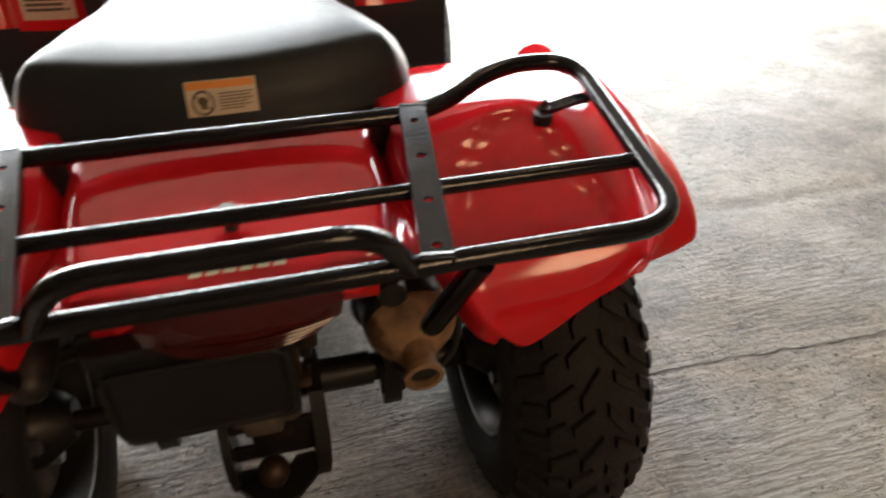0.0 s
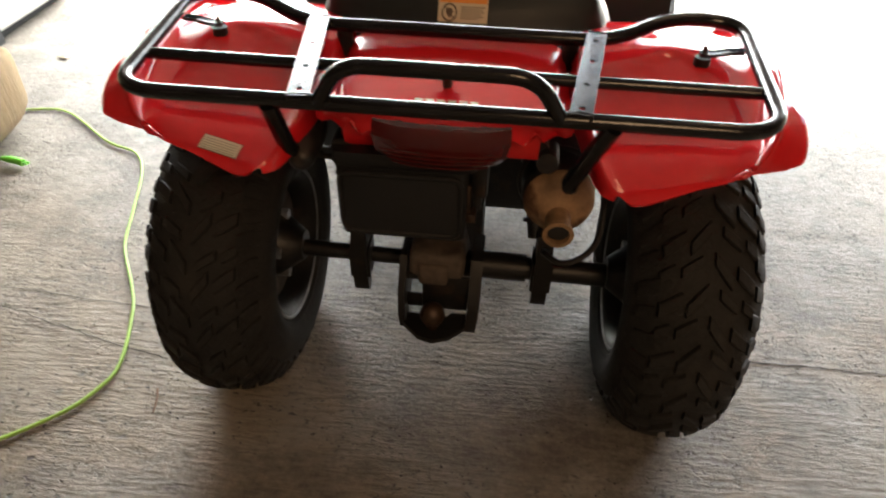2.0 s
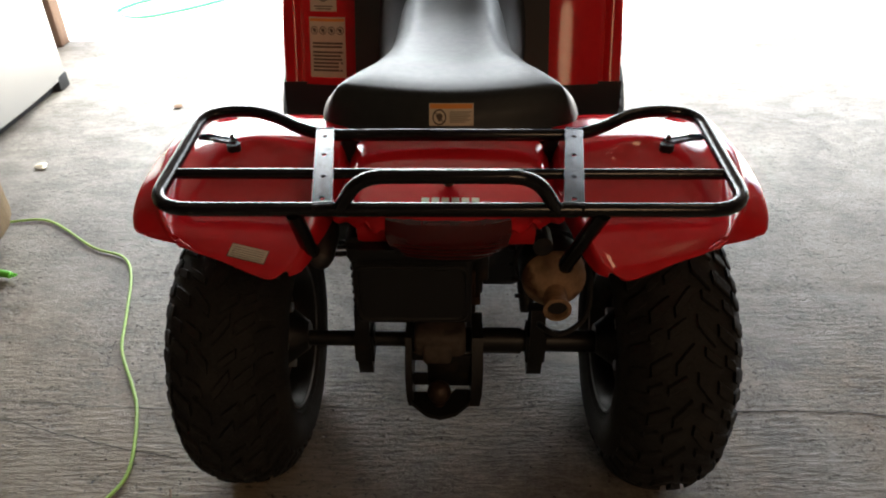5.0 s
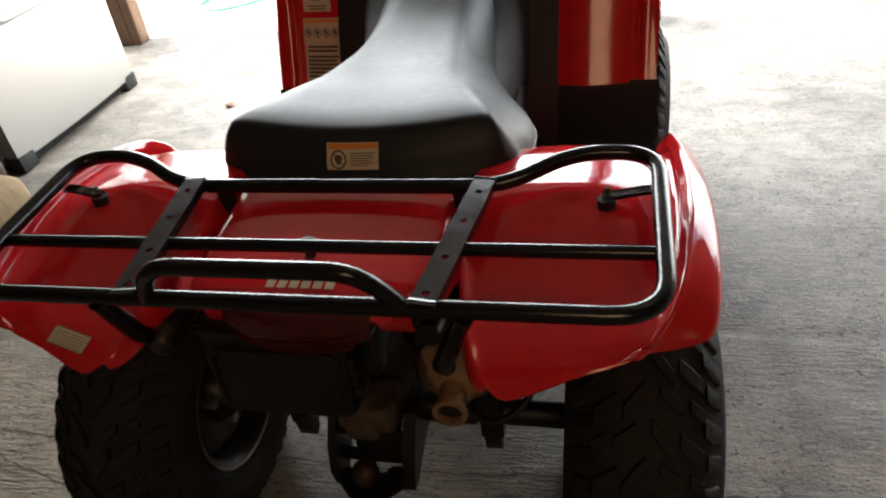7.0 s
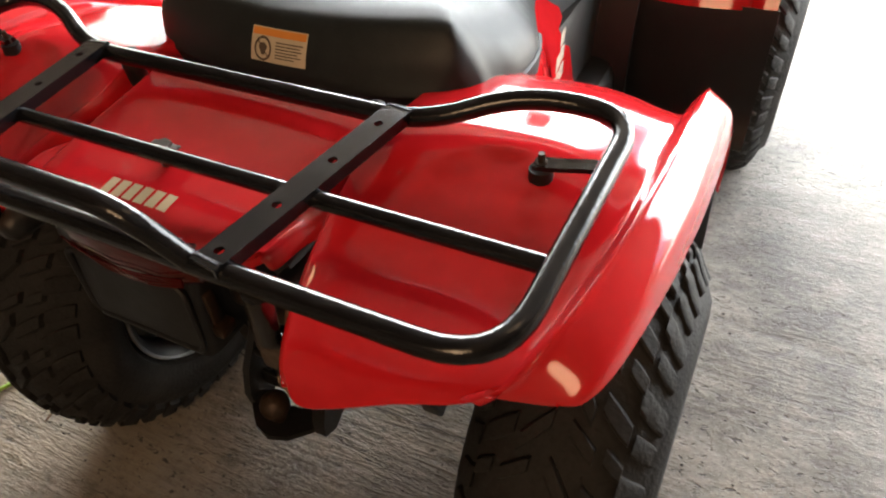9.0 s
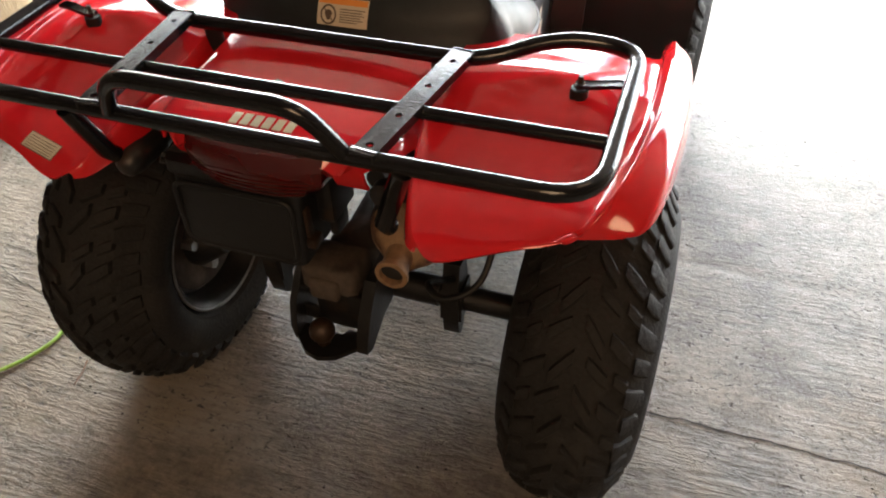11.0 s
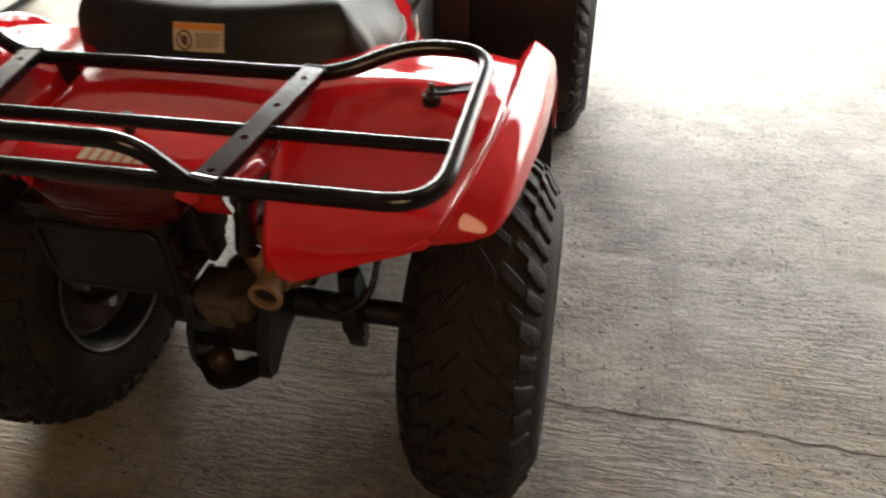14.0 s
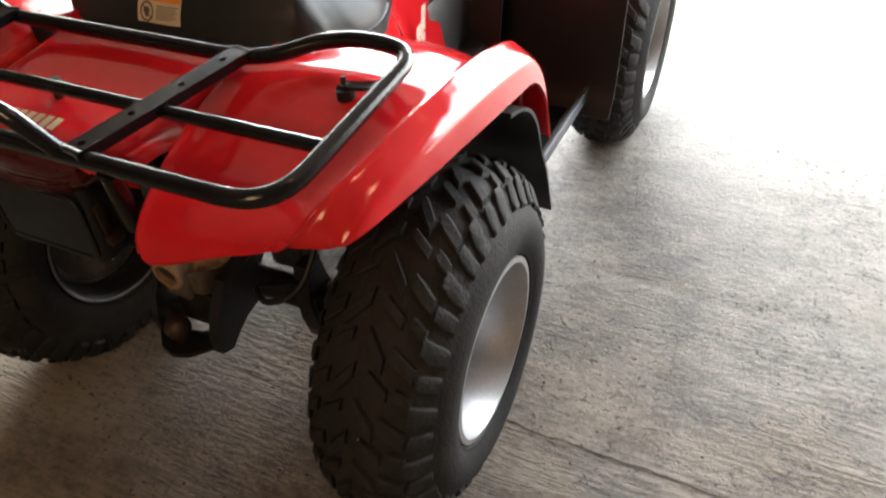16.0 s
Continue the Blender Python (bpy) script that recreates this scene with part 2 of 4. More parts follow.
# ---- mesh tools ----
def part(name, bm, mat, parent=None, label="", sharp=42.0, loc=None):
    """One mesh object; smooth but for its sharp edges."""
    bmesh.ops.recalc_face_normals(bm, faces=bm.faces)
    for f in bm.faces:
        f.smooth = True
    for e in bm.edges:
        if len(e.link_faces) == 2 and e.calc_face_angle(0.0) > radians(sharp):
            e.smooth = False
    me = bpy.data.meshes.new(name)
    bm.to_mesh(me)
    bm.free()
    me.materials.append(mat)
    ob = new(name, me)
    if parent:
        ob.parent = parent
    if loc:
        ob.location = loc
    if label:
        tagged(ob, label)
    return ob


def holder(name, parent=None, m=None):
    ob = new(name)
    ob.empty_display_size = 0.05
    if parent:
        ob.parent = parent
    if m:
        ob.matrix_basis = m
    return ob


def curve(points, steps=6, closed=False):
    """Points on a Catmull-Rom curve through the given ones."""
    p = [Vector(q) for q in points]
    n, out = len(p), []
    for i in range(n if closed else n - 1):
        a, b, c, d = (p[(i + k) % n] if closed else p[min(max(i + k, 0), n - 1)] for k in (-1, 0, 1, 2))
        for s in range(steps):
            t = s / steps
            out.append(0.5 * (2 * b + (c - a) * t + (2 * a - 5 * b + 4 * c - d) * t**2 + (3 * b - a - 3 * c + d) * t**3))
    return out if closed else out + [p[-1]]


def bent(points, radius, steps=6, closed=False):
    """A run of straight lines with rounded corners."""
    p = [Vector(q) for q in points]
    n, out = len(p), []
    for i in range(n):
        if not closed and i in (0, n - 1):
            out.append(p[i])
            continue
        a, b, c = p[i - 1], p[i], p[(i + 1) % n]
        u, v = (a - b), (c - b)
        d = min(radius[i] if isinstance(radius, (list, tuple)) else radius, u.length * 0.48, v.length * 0.48)
        s, e = b + u.normalized() * d, b + v.normalized() * d
        for k in range(steps + 1):
            t = k / steps
            out.append(s * (1 - t) ** 2 + b * 2 * t * (1 - t) + e * t * t)
    return out


def loft(bm, rings, closed=True, cap=True, loop=False):
    """Skin over rings of points."""
    made = [[bm.verts.new(p) for p in ring] for ring in rings]
    pairs = list(zip(made, made[1:])) + ([(made[-1], made[0])] if loop else [])
    for a, b in pairs:
        n = len(a)
        for k in range(n if closed else n - 1):
            bm.faces.new((a[k], a[(k + 1) % n], b[(k + 1) % n], b[k]))
    if cap and closed and not loop:
        bm.faces.new(made[0])
        bm.faces.new(made[-1])
    return made


def tube(bm, points, radius, seg=10, closed=False, cap=True):
    p = [Vector(q) for q in points]
    n = len(p)
    ways = [((p[(i + 1) % n] - p[i - 1]) if closed or 0 < i < n - 1 else (p[1] - p[0] if i == 0 else p[-1] - p[-2])).normalized() for i in range(n)]
    side = ways[0].orthogonal().normalized()
    rings = []
    for i in range(n):
        side = (side - ways[i] * side.dot(ways[i])).normalized()
        up = ways[i].cross(side)
        r = radius[i] if isinstance(radius, (list, tuple)) else radius
        rings.append([p[i] + r * (math.cos(2 * math.pi * k / seg) * side + math.sin(2 * math.pi * k / seg) * up) for k in range(seg)])
    loft(bm, rings, cap=cap and not closed, loop=closed)


def rod(bm, a, b, radius, seg=14):
    tube(bm, [a, b], radius, seg)


def block(bm, lo, hi, bevel=0.0, m=None, seg=2):
    res = bmesh.ops.create_cube(bm, size=1.0)
    size, mid = Vector(hi) - Vector(lo), (Vector(hi) + Vector(lo)) / 2
    for v in res["verts"]:
        v.co = Vector([v.co[k] * size[k] + mid[k] for k in range(3)])
    verts = res["verts"]
    if bevel:
        edges = list({e for v in verts for e in v.link_edges})
        out = bmesh.ops.bevel(bm, geom=edges, offset=bevel, segments=seg, affect="EDGES", profile=0.5)
        verts = list({v for f in out["faces"] for v in f.verts} | {v for v in verts if v.is_valid})
    if m:
        bmesh.ops.transform(bm, matrix=m, verts=verts)
    return verts


def revolve(bm, profile, seg=48, closed=False):
    """Profile of (radius, x) turned about the x axis."""
    rings = [[(x, r * math.cos(a), r * math.sin(a)) for a in (2 * math.pi * k / seg for k in range(seg))] for r, x in profile]
    loft(bm, rings, cap=not closed, loop=closed)


def plate(bm, outline, thickness, axis=0, at=0.0):
    """A flat plate from an outline of two coordinates, square to an axis."""
    def spot(u, v, w):
        return {0: (w, u, v), 1: (u, w, v), 2: (u, v, w)}[axis]
    loft(bm, [[spot(u, v, at - thickness / 2) for u, v in outline], [spot(u, v, at + thickness / 2) for u, v in outline]])


def sheet(bm, rows, thick, steps=5, mould=None):
    """A moulded sheet through rows of control points, with thickness along its normals; mould: finer relief by place."""
    along = [curve(row, steps) for row in rows]
    cols = list(zip(*along))
    grid = list(zip(*[curve(col, steps) for col in cols]))
    if mould:
        grid = [[p + Vector((0, 0, mould(abs(p.x), p.y))) for p in row] for row in grid]
    h, w = len(grid), len(grid[0])
    lower = []
    for i in range(h):
        line = []
        for j in range(w):
            du = grid[i][min(j + 1, w - 1)] - grid[i][max(j - 1, 0)]
            dv = grid[min(i + 1, h - 1)][j] - grid[max(i - 1, 0)][j]
            nor = du.cross(dv).normalized()
            line.append(grid[i][j] - nor * thick)
        lower.append(line)
    top = [[bm.verts.new(p) for p in row] for row in grid]
    low = [[bm.verts.new(p) for p in row] for row in lower]
    for i in range(h - 1):
        for j in range(w - 1):
            bm.faces.new((top[i][j], top[i][j + 1], top[i + 1][j + 1], top[i + 1][j]))
            bm.faces.new((low[i][j], low[i + 1][j], low[i + 1][j + 1], low[i][j + 1]))
    rim = [(0, j) for j in range(w)] + [(i, w - 1) for i in range(1, h)] + [(h - 1, j) for j in range(w - 2, -1, -1)] + [(i, 0) for i in range(h - 2, 0, -1)]
    for k, (i, j) in enumerate(rim):
        a, b = rim[(k + 1) % len(rim)]
        bm.faces.new((top[i][j], low[i][j], low[a][b], top[a][b]))


def mirrored(rows):
    return [[(-x, y, z) for x, y, z in row] for row in rows]


def bvh(ob):
    return BVHTree.FromPolygons([v.co for v in ob.data.vertices], [p.vertices for p in ob.data.polygons])


def draped(tree, corner, right, up, way, lift):
    """A function from (0..1, 0..1) on a label to its place on the surface behind it."""
    corner, right, up, way = Vector(corner), Vector(right), Vector(up), Vector(way).normalized()

    def spot(u, v, extra=0.0):
        p = corner + right * u + up * v
        hit, nor, _, _ = tree.ray_cast(p - way * 0.3, way)
        return (hit or p) - way * (lift + extra)

    return spot


def draped_quad(bm, spot, x0, y0, x1, y1, extra, cols=6, rows=3):
    """A thin patch that follows the surface."""
    grid = [[bm.verts.new(spot(x0 + (x1 - x0) * j / cols, y0 + (y1 - y0) * i / rows, extra)) for j in range(cols + 1)] for i in range(rows + 1)]
    for i in range(rows):
        for j in range(cols):
            bm.faces.new((grid[i][j], grid[i][j + 1], grid[i + 1][j + 1], grid[i + 1][j]))


# ---- the place ----
def slab(name, lo, hi, mat, label, bevel=0.0, kind="structure", category=""):
    bm = bmesh.new()
    block(bm, lo, hi, bevel)
    return tagged(part(name, bm, mat), label, category or name.split("_")[0], kind=kind)


def floor_height(x, y):
    """Gentle dips, a sunken joint and a ridge in the slab."""
    z = 0.0022 * noise.noise((x * 2.1, y * 2.1, 0.3)) + 0.0010 * noise.noise((x * 9, y * 9, 4.3)) - 0.003
    away = min(1.0, max(0.0, (x - 0.52) / 0.12))
    line = 0.80 - 0.02 * (x - 0.6) + 0.02 * noise.noise((x * 5, 0, 0))
    z -= 0.006 * away * math.exp(-(((y - line) / 0.022) ** 2)) * (0.6 + 0.5 * noise.noise((x * 4, 9, 0)))
    if -0.5 < y < 1.1:
        seam = 0.815 - 0.06 * (y - 0.3) + 0.01 * noise.noise((0, y * 8, 3))
        z += 0.0035 * math.exp(-(((x - seam) / 0.014) ** 2)) * max(0.0, 0.7 + 0.6 * noise.noise((2, y * 7, 0)))
    return z


def uneven_floor():
    """The slab with gentle dips."""
    bm = bmesh.new()
    xs = np.concatenate([np.linspace(-3.4, -1.2, 24)[:-1], np.linspace(-1.2, 1.6, 141)[:-1], np.linspace(1.6, 4.2, 28)])
    ys = np.concatenate([np.linspace(-3.2, -0.6, 24)[:-1], np.linspace(-0.6, 1.3, 120)[:-1], np.linspace(1.3, 3.25, 30)])

    rows = []
    for y in ys:
        rows.append([bm.verts.new((x, y, floor_height(x, y))) for x in xs])
    for a, b in zip(rows, rows[1:]):
        for k in range(len(a) - 1):
            bm.faces.new((a[k], a[k + 1], b[k + 1], b[k]))
    return tagged(part("floor", bm, CONCRETE), "worn broom-swept concrete slab floor with stains and cracks", "floor", kind="structure")


floor = uneven_floor()
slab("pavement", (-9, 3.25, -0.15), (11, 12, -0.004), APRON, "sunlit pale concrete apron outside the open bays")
slab("ground", (-400, -400, -0.30), (400, 400, -0.02), GRASS, "dry open ground around the shed")
# unseen roof, walls and lintel, added to close the place and hold light out
slab("ceiling", (-3.5, -3.4, 2.55), (4.3, 3.20, 2.65), METAL_SHEET, "unseen dark roof added over the slab")
slab("wall_west", (-3.5, -3.3, 0), (-3.38, 3.2, 2.55), BOARDS, "unseen brown board wall added to close the shed")
slab("wall_east", (4.18, -3.3, 0), (4.30, 3.2, 2.55), BOARDS, "unseen brown board wall added to close the shed")
slab("wall_south", (-3.5, -3.4, 0), (4.3, -3.3, 2.55), BOARDS, "unseen brown board wall added to close the shed")
slab("wall_north", (-3.5, 3.05, 2.30), (4.3, 3.2, 2.55), BOARDS, "unseen lintel added over the open shed bays")


def crack(points, width):
    """A ragged dark crack in the slab."""
    run = []
    for p in curve([(x, y, 0) for x, y in points], 14):
        run.append(p + Vector((0, 0.006 * noise.noise(p * 23) + 0.004 * noise.noise(p * 70), 0)))
    bm = bmesh.new()
    rows = []
    for k, p in enumerate(run):
        w = width * (0.5 + 0.8 * abs(noise.noise(p * 31 + Vector((5, 0, 0)))))
        rows.append([bm.verts.new((p.x, p.y - w / 2, floor_height(p.x, p.y) + 0.0012)), bm.verts.new((p.x, p.y + w / 2, floor_height(p.x, p.y) + 0.0012))])
    for a, b in zip(rows, rows[1:]):
        bm.faces.new((a[0], b[0], b[1], a[1]))
    return part("crack", bm, CRACK, floor)


crack([(0.50, 0.335), (0.66, 0.329), (0.83, 0.324), (1.01, 0.314), (1.27, 0.30), (1.7, 0.31), (2.3, 0.28)], 0.0058)
crack([(0.50, 0.335), (0.30, 0.35), (0.0, 0.34), (-0.35, 0.35), (-0.68, 0.348), (-1.06, 0.377), (-1.6, 0.40)], 0.0036)
crack([(-0.62, 0.20), (-0.77, 0.233), (-0.92, 0.277), (-1.07, 0.314), (-1.5, 0.36)], 0.0036)


# ---- the quad bike ----
bike = tagged(holder("quad_bike", m=pose(-0.014, 0, 0, 0, 0, -1.1)), "red four-wheeled quad bike with black racks parked on concrete", "quad bike")
AXLE_Y, AXLE_Z, FRONT_Y = 0.300, 0.264, 1.46


def lug(bm, carcass, s0, a0, s1, a1, width, height, cuts=3):
    """One raised bar of tread, bent over the carcass from (s0, a0) to (s1, a1)."""
    rings = []
    for k in range(cuts + 1):
        t = k / cuts
        s, a = s0 + (s1 - s0) * t, a0 + (a1 - a0) * t
        r = carcass(s)
        half = width / 2 / r * (1.0 - 0.15 * abs(2 * t - 1))
        ring = []
        for top, side in ((0, -1.06), (0.72, -0.96), (1, -0.72), (1, 0.72), (0.72, 0.96), (0, 1.06)):
            rr = r + (height * top if top else -0.004)
            lean = 0.0
            if abs(s) > 0.092 and top:
                rr, lean = r + height * 0.6 * top, math.copysign(height * 0.55 * top, s)
            b = a + side * half
            ring.append((s + lean, rr * math.cos(b), rr * math.sin(b)))
        rings.append(ring)
    loft(bm, rings)


def wheel_meshes(radius, half, rim_r, deep):
    """Tyre, rim and hub of one wheel, with the axle along x and the outside at +x."""
    body = radius - 0.011

    def carcass(s):
        t = min(abs(s) / half, 1.0)
        return body - 0.042 * t**2.5 - 0.016 * max(0, t - 0.82) / 0.18

    bm = bmesh.new()
    prof = [(rim_r + 0.002, half - 0.030), (rim_r + 0.007, half - 0.004), (rim_r + 0.013, half + 0.006), (rim_r + 0.017, half + 0.006), (rim_r + 0.021, half + 0.010), (rim_r + 0.045, half + 0.016), (rim_r + 0.066, half + 0.014), (rim_r + 0.082, half + 0.006)]
    prof = [(r, s) for r, s in prof if r < carcass(half) - 0.002]
    crown = [(carcass(s), s) for s in np.linspace(half * 0.99, -half * 0.99, 15)]
    full = prof + crown + [(r, -s) for r, s in reversed(prof)]
    inner = [(rim_r - 0.006, -half + 0.035), (rim_r - 0.006, half - 0.035)]
    revolve(bm, full + inner, 64, closed=True)
    tyre = bm
    bm = bmesh.new()
    n = 19
    step = 2 * math.pi / n
    for k in range(n):
        for side in (-1, 1):
            base = k * step + (0 if side > 0 else step / 2)
            lug(bm, carcass, side * 0.004, base, side * half * 0.34, base + 0.12, 0.026, 0.009)
            lug(bm, carcass, side * half * 0.16, base + 0.18, side * half * 0.46, base + 0.25, 0.020, 0.009)
            lug(bm, carcass, side * half * 0.42, base + 0.06, side * half * 0.74, base + 0.14, 0.027, 0.009)
            lug(bm, carcass, side * half * 0.56, base + 0.235, side * half * 0.76, base + 0.28, 0.021, 0.008)
            lug(bm, carcass, side * half * 0.76, base + 0.00, side * half * 0.99, base + 0.045, 0.030, 0.0095)
            lug(bm, carcass, side * half * 0.80, base + 0.165, side * half * 0.98, base + 0.19, 0.026, 0.009)
    tread = bm
    bm = bmesh.new()
    lip = half + 0.002
    revolve(bm, [(rim_r - 0.002, lip - 0.012), (rim_r + 0.007, lip - 0.006), (rim_r + 0.008, lip + 0.002), (rim_r - 0.002, lip + 0.003), (rim_r - 0.008, lip - 0.006),
                 (rim_r - 0.013, lip - 0.03), (rim_r - 0.020, lip - 0.045), (rim_r - 0.022, lip - deep), (rim_r - 0.035, lip - deep - 0.012), (rim_r * 0.50, lip - deep - 0.004),
                 (rim_r * 0.44, lip - deep + 0.012), (rim_r * 0.42, lip - deep - 0.012), (rim_r - 0.035, lip - deep - 0.018), (rim_r - 0.016, lip - deep - 0.004), (rim_r - 0.010, lip - 0.04)], 56, closed=True)
    rim = bm
    bm = bmesh.new()
    revolve(bm, [(0.0005, lip - deep + 0.03), (0.022, lip - deep + 0.028), (0.030, lip - deep + 0.005), (rim_r * 0.44, lip - deep - 0.002), (rim_r * 0.44, lip - deep - 0.03), (0.03, lip - deep - 0.08), (0.0005, lip - deep - 0.08)], 24)
    for k in range(4):
        a = k * math.pi / 2 + 0.4
        c = (0.052 * math.cos(a), 0.052 * math.sin(a))
        rod(bm, (lip - deep - 0.004, *c), (lip - deep + 0.022, *c), 0.009, 6)
    hub = bm
    bm = bmesh.new()
    revolve(bm, [(rim_r - 0.012, lip - deep - 0.002), (rim_r - 0.022, lip - deep - 0.006), (rim_r - 0.022, -lip + 0.05), (rim_r - 0.013, -lip + 0.012), (rim_r - 0.004, -lip + 0.004), (rim_r - 0.004, -lip + 0.03)], 56, closed=True)
    barrel = bm
    bm = bmesh.new()
    revolve(bm, [(rim_r - 0.003, -lip + 0.004), (rim_r + 0.001, -lip + 0.001), (rim_r + 0.004, -lip + 0.003), (rim_r + 0.001, -lip + 0.010)], 56, closed=True)
    return tyre, tread, rim, hub, barrel, bm


def wheel(kind, x, y, high, radius, half, rim_r, deep, spin):
    tyre, tread, rim, hub, barrel, edge = wheel_meshes(radius, half, rim_r, deep)
    w = holder(kind, bike, pose(x, y, high, 0, 0, 0 if x > 0 else 180))
    for bm in (tyre, tread, rim, hub, barrel, edge):
        bmesh.ops.rotate(bm, verts=bm.verts, matrix=Matrix.Rotation(radians(spin), 3, "X"))
        # the loaded tyre flattens and bulges where it stands
        for v in bm.verts:
            if bm in (tyre, tread) and v.co.z < -high + 0.10:
                squash = (-high + 0.10 - v.co.z) / 0.14
                v.co.x += math.copysign(0.010 * squash**2, v.co.x) if abs(v.co.x) > 0.05 else 0.0
                v.co.z = max(v.co.z, -high - 0.001)
    part("tyre", tyre, RUBBER, w, "black rubber tyre", 50)
    part("tread", tread, RUBBER, w, "knobbly tread lugs", 30)
    part("rim", rim, ALLOY, w, "silver alloy rim")
    # barrel coloured darker than the alloy outside
    part("rim_barrel", barrel, FRAME, w, "dark inside of the rim")
    part("rim_edge", edge, SCUFFED, w, "scuffed grey inner rim edge")
    at = half + 0.002 - deep
    bm = bmesh.new()
    revolve(bm, [(0.020, at - 0.020), (0.096, at - 0.021), (0.108, at - 0.024), (0.118, at - 0.020), (0.118, at - 0.014), (0.020, at - 0.014)], 40, closed=True)
    plate_part = part("wheel_plate", bm, DIRTY, w, "brown dirty inner wheel plate")
    for k in range(4):
        a = radians(90 * k + 20)
        bm = bmesh.new()
        c = (0.062 * math.cos(a), 0.062 * math.sin(a))
        rod(bm, (at - 0.046, *c), (at - 0.018, *c), 0.0125, 6)
        part("wheel_nut", bm, STEEL, plate_part, "bright steel wheel nut")
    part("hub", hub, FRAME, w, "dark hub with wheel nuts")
    return w


wheel("rear_wheel", 0.421, AXLE_Y, AXLE_Z, 0.308, 0.096, 0.151, 0.132, 0)
wheel("rear_wheel", -0.414, AXLE_Y + 0.005, AXLE_Z, 0.306, 0.097, 0.151, 0.132, 11)
wheel("front_wheel", 0.445, FRONT_Y, 0.274, 0.300, 0.090, 0.150, 0.045, 5)
wheel("front_wheel", -0.440, FRONT_Y, 0.274, 0.300, 0.090, 0.150, 0.045, 0)

# rear fenders: along y, then heights from the inner edge to the outer lip, and the lip's x
FENDER = [
    (-0.032, 0.670, 0.666, 0.676, 0.682, 0.690, 0.692, 0.695, 0.449),
    (-0.012, 0.679, 0.675, 0.684, 0.690, 0.708, 0.704, 0.700, 0.464),
    (0.030, 0.694, 0.690, 0.696, 0.706, 0.734, 0.720, 0.704, 0.477),
    (0.100, 0.714, 0.708, 0.713, 0.715, 0.747, 0.730, 0.703, 0.487),
    (0.190, 0.727, 0.730, 0.735, 0.725, 0.753, 0.730, 0.696, 0.495),
    (0.238, 0.731, 0.742, 0.747, 0.730, 0.752, 0.727, 0.690, 0.498),
    (0.275, 0.731, 0.745, 0.750, 0.731, 0.750, 0.723, 0.685, 0.500),
    (0.325, 0.726, 0.738, 0.741, 0.726, 0.746, 0.716, 0.676, 0.501),
    (0.415, 0.708, 0.721, 0.723, 0.710, 0.729, 0.698, 0.658, 0.501),
    (0.505, 0.660, 0.672, 0.671, 0.650, 0.690, 0.664, 0.628, 0.498),
    (0.570, 0.600, 0.605, 0.605, 0.590, 0.622, 0.600, 0.560, 0.498),
    (0.605, 0.480, 0.470, 0.465, 0.455, 0.480, 0.475, 0.470, 0.497),
]


def fender_rows():
    rows = []
    for k, (y, *high, x_lip) in enumerate(FENDER):
        tip = max(0.0, 1 - k / 4)
        x_in = 0.178 + 0.055 * tip
        slant = 0.066 * tip
        # the outer ridge stands steep above a valley beside the deck
        edge = 0.038 + 0.016 * tip
        run = (x_in - 0.006, x_in, x_in + 0.026, 0.345 - 0.015 * tip, x_lip - edge - 0.024, x_lip - edge - 0.010, x_lip - edge, x_lip - edge + 0.008, x_lip - 0.007, x_lip)
        inner, inner_b, deck, valley, crest, out, lip = high
        high = (inner - 0.008 - 0.042 * (1 - tip), inner, inner_b, deck, valley, valley + 0.62 * (crest - valley), crest, crest - 0.004, out, lip)
        back = (0.16 * tip, 0.16 * tip, 0, 0.42, 0.62, 0.74, 0.82, 0.88, 0.97, 1.0)
        rows.append([(x, y + slant * b + (0.02 if k > 8 else 0) * b, z) for x, z, b in zip(run, high, back)])
    return rows


def sunk_deck(x, y):
    """The rear deck lies a step below the crown; the step runs in an arch."""
    top = 0.246 - 13.0 * (x - 0.325) ** 2 if x < 0.325 else 0.246 - 36.0 * (x - 0.325) ** 2
    t = min(1.0, max(0.0, (top - y) / 0.016 + 0.5))
    fade = min(1.0, max(0.0, (x - 0.20) / 0.03)) * min(1.0, max(0.0, (y - 0.03) / 0.09))
    return -0.0055 * t * t * (3 - 2 * t) * fade


for flip in (False, True):
    rows = fender_rows()
    bm = bmesh.new()
    sheet(bm, mirrored(rows) if flip else rows, -0.004 if flip else 0.004, 10, sunk_deck)
    left_fender = part("rear_fender", bm, RED, bike, "glossy red moulded plastic rear fender", 60)
    side = -1 if flip else 1
    # black liner behind the arch; its top rows stand in for the shade inside
    bm = bmesh.new()
    liner = [[(side * x, y, z) for x in (0.17, 0.30, 0.46, 0.494)] for y, z in ((0.43, 0.628), (0.48, 0.610), (0.525, 0.580), (0.560, 0.535), (0.588, 0.47), (0.630, 0.39), (0.675, 0.27))]
    sheet(bm, liner, 0.006, 3)
    part("wheel_arch_liner", bm, BLACK, bike, "black plastic arch liner, run up to stand in for arch shade")

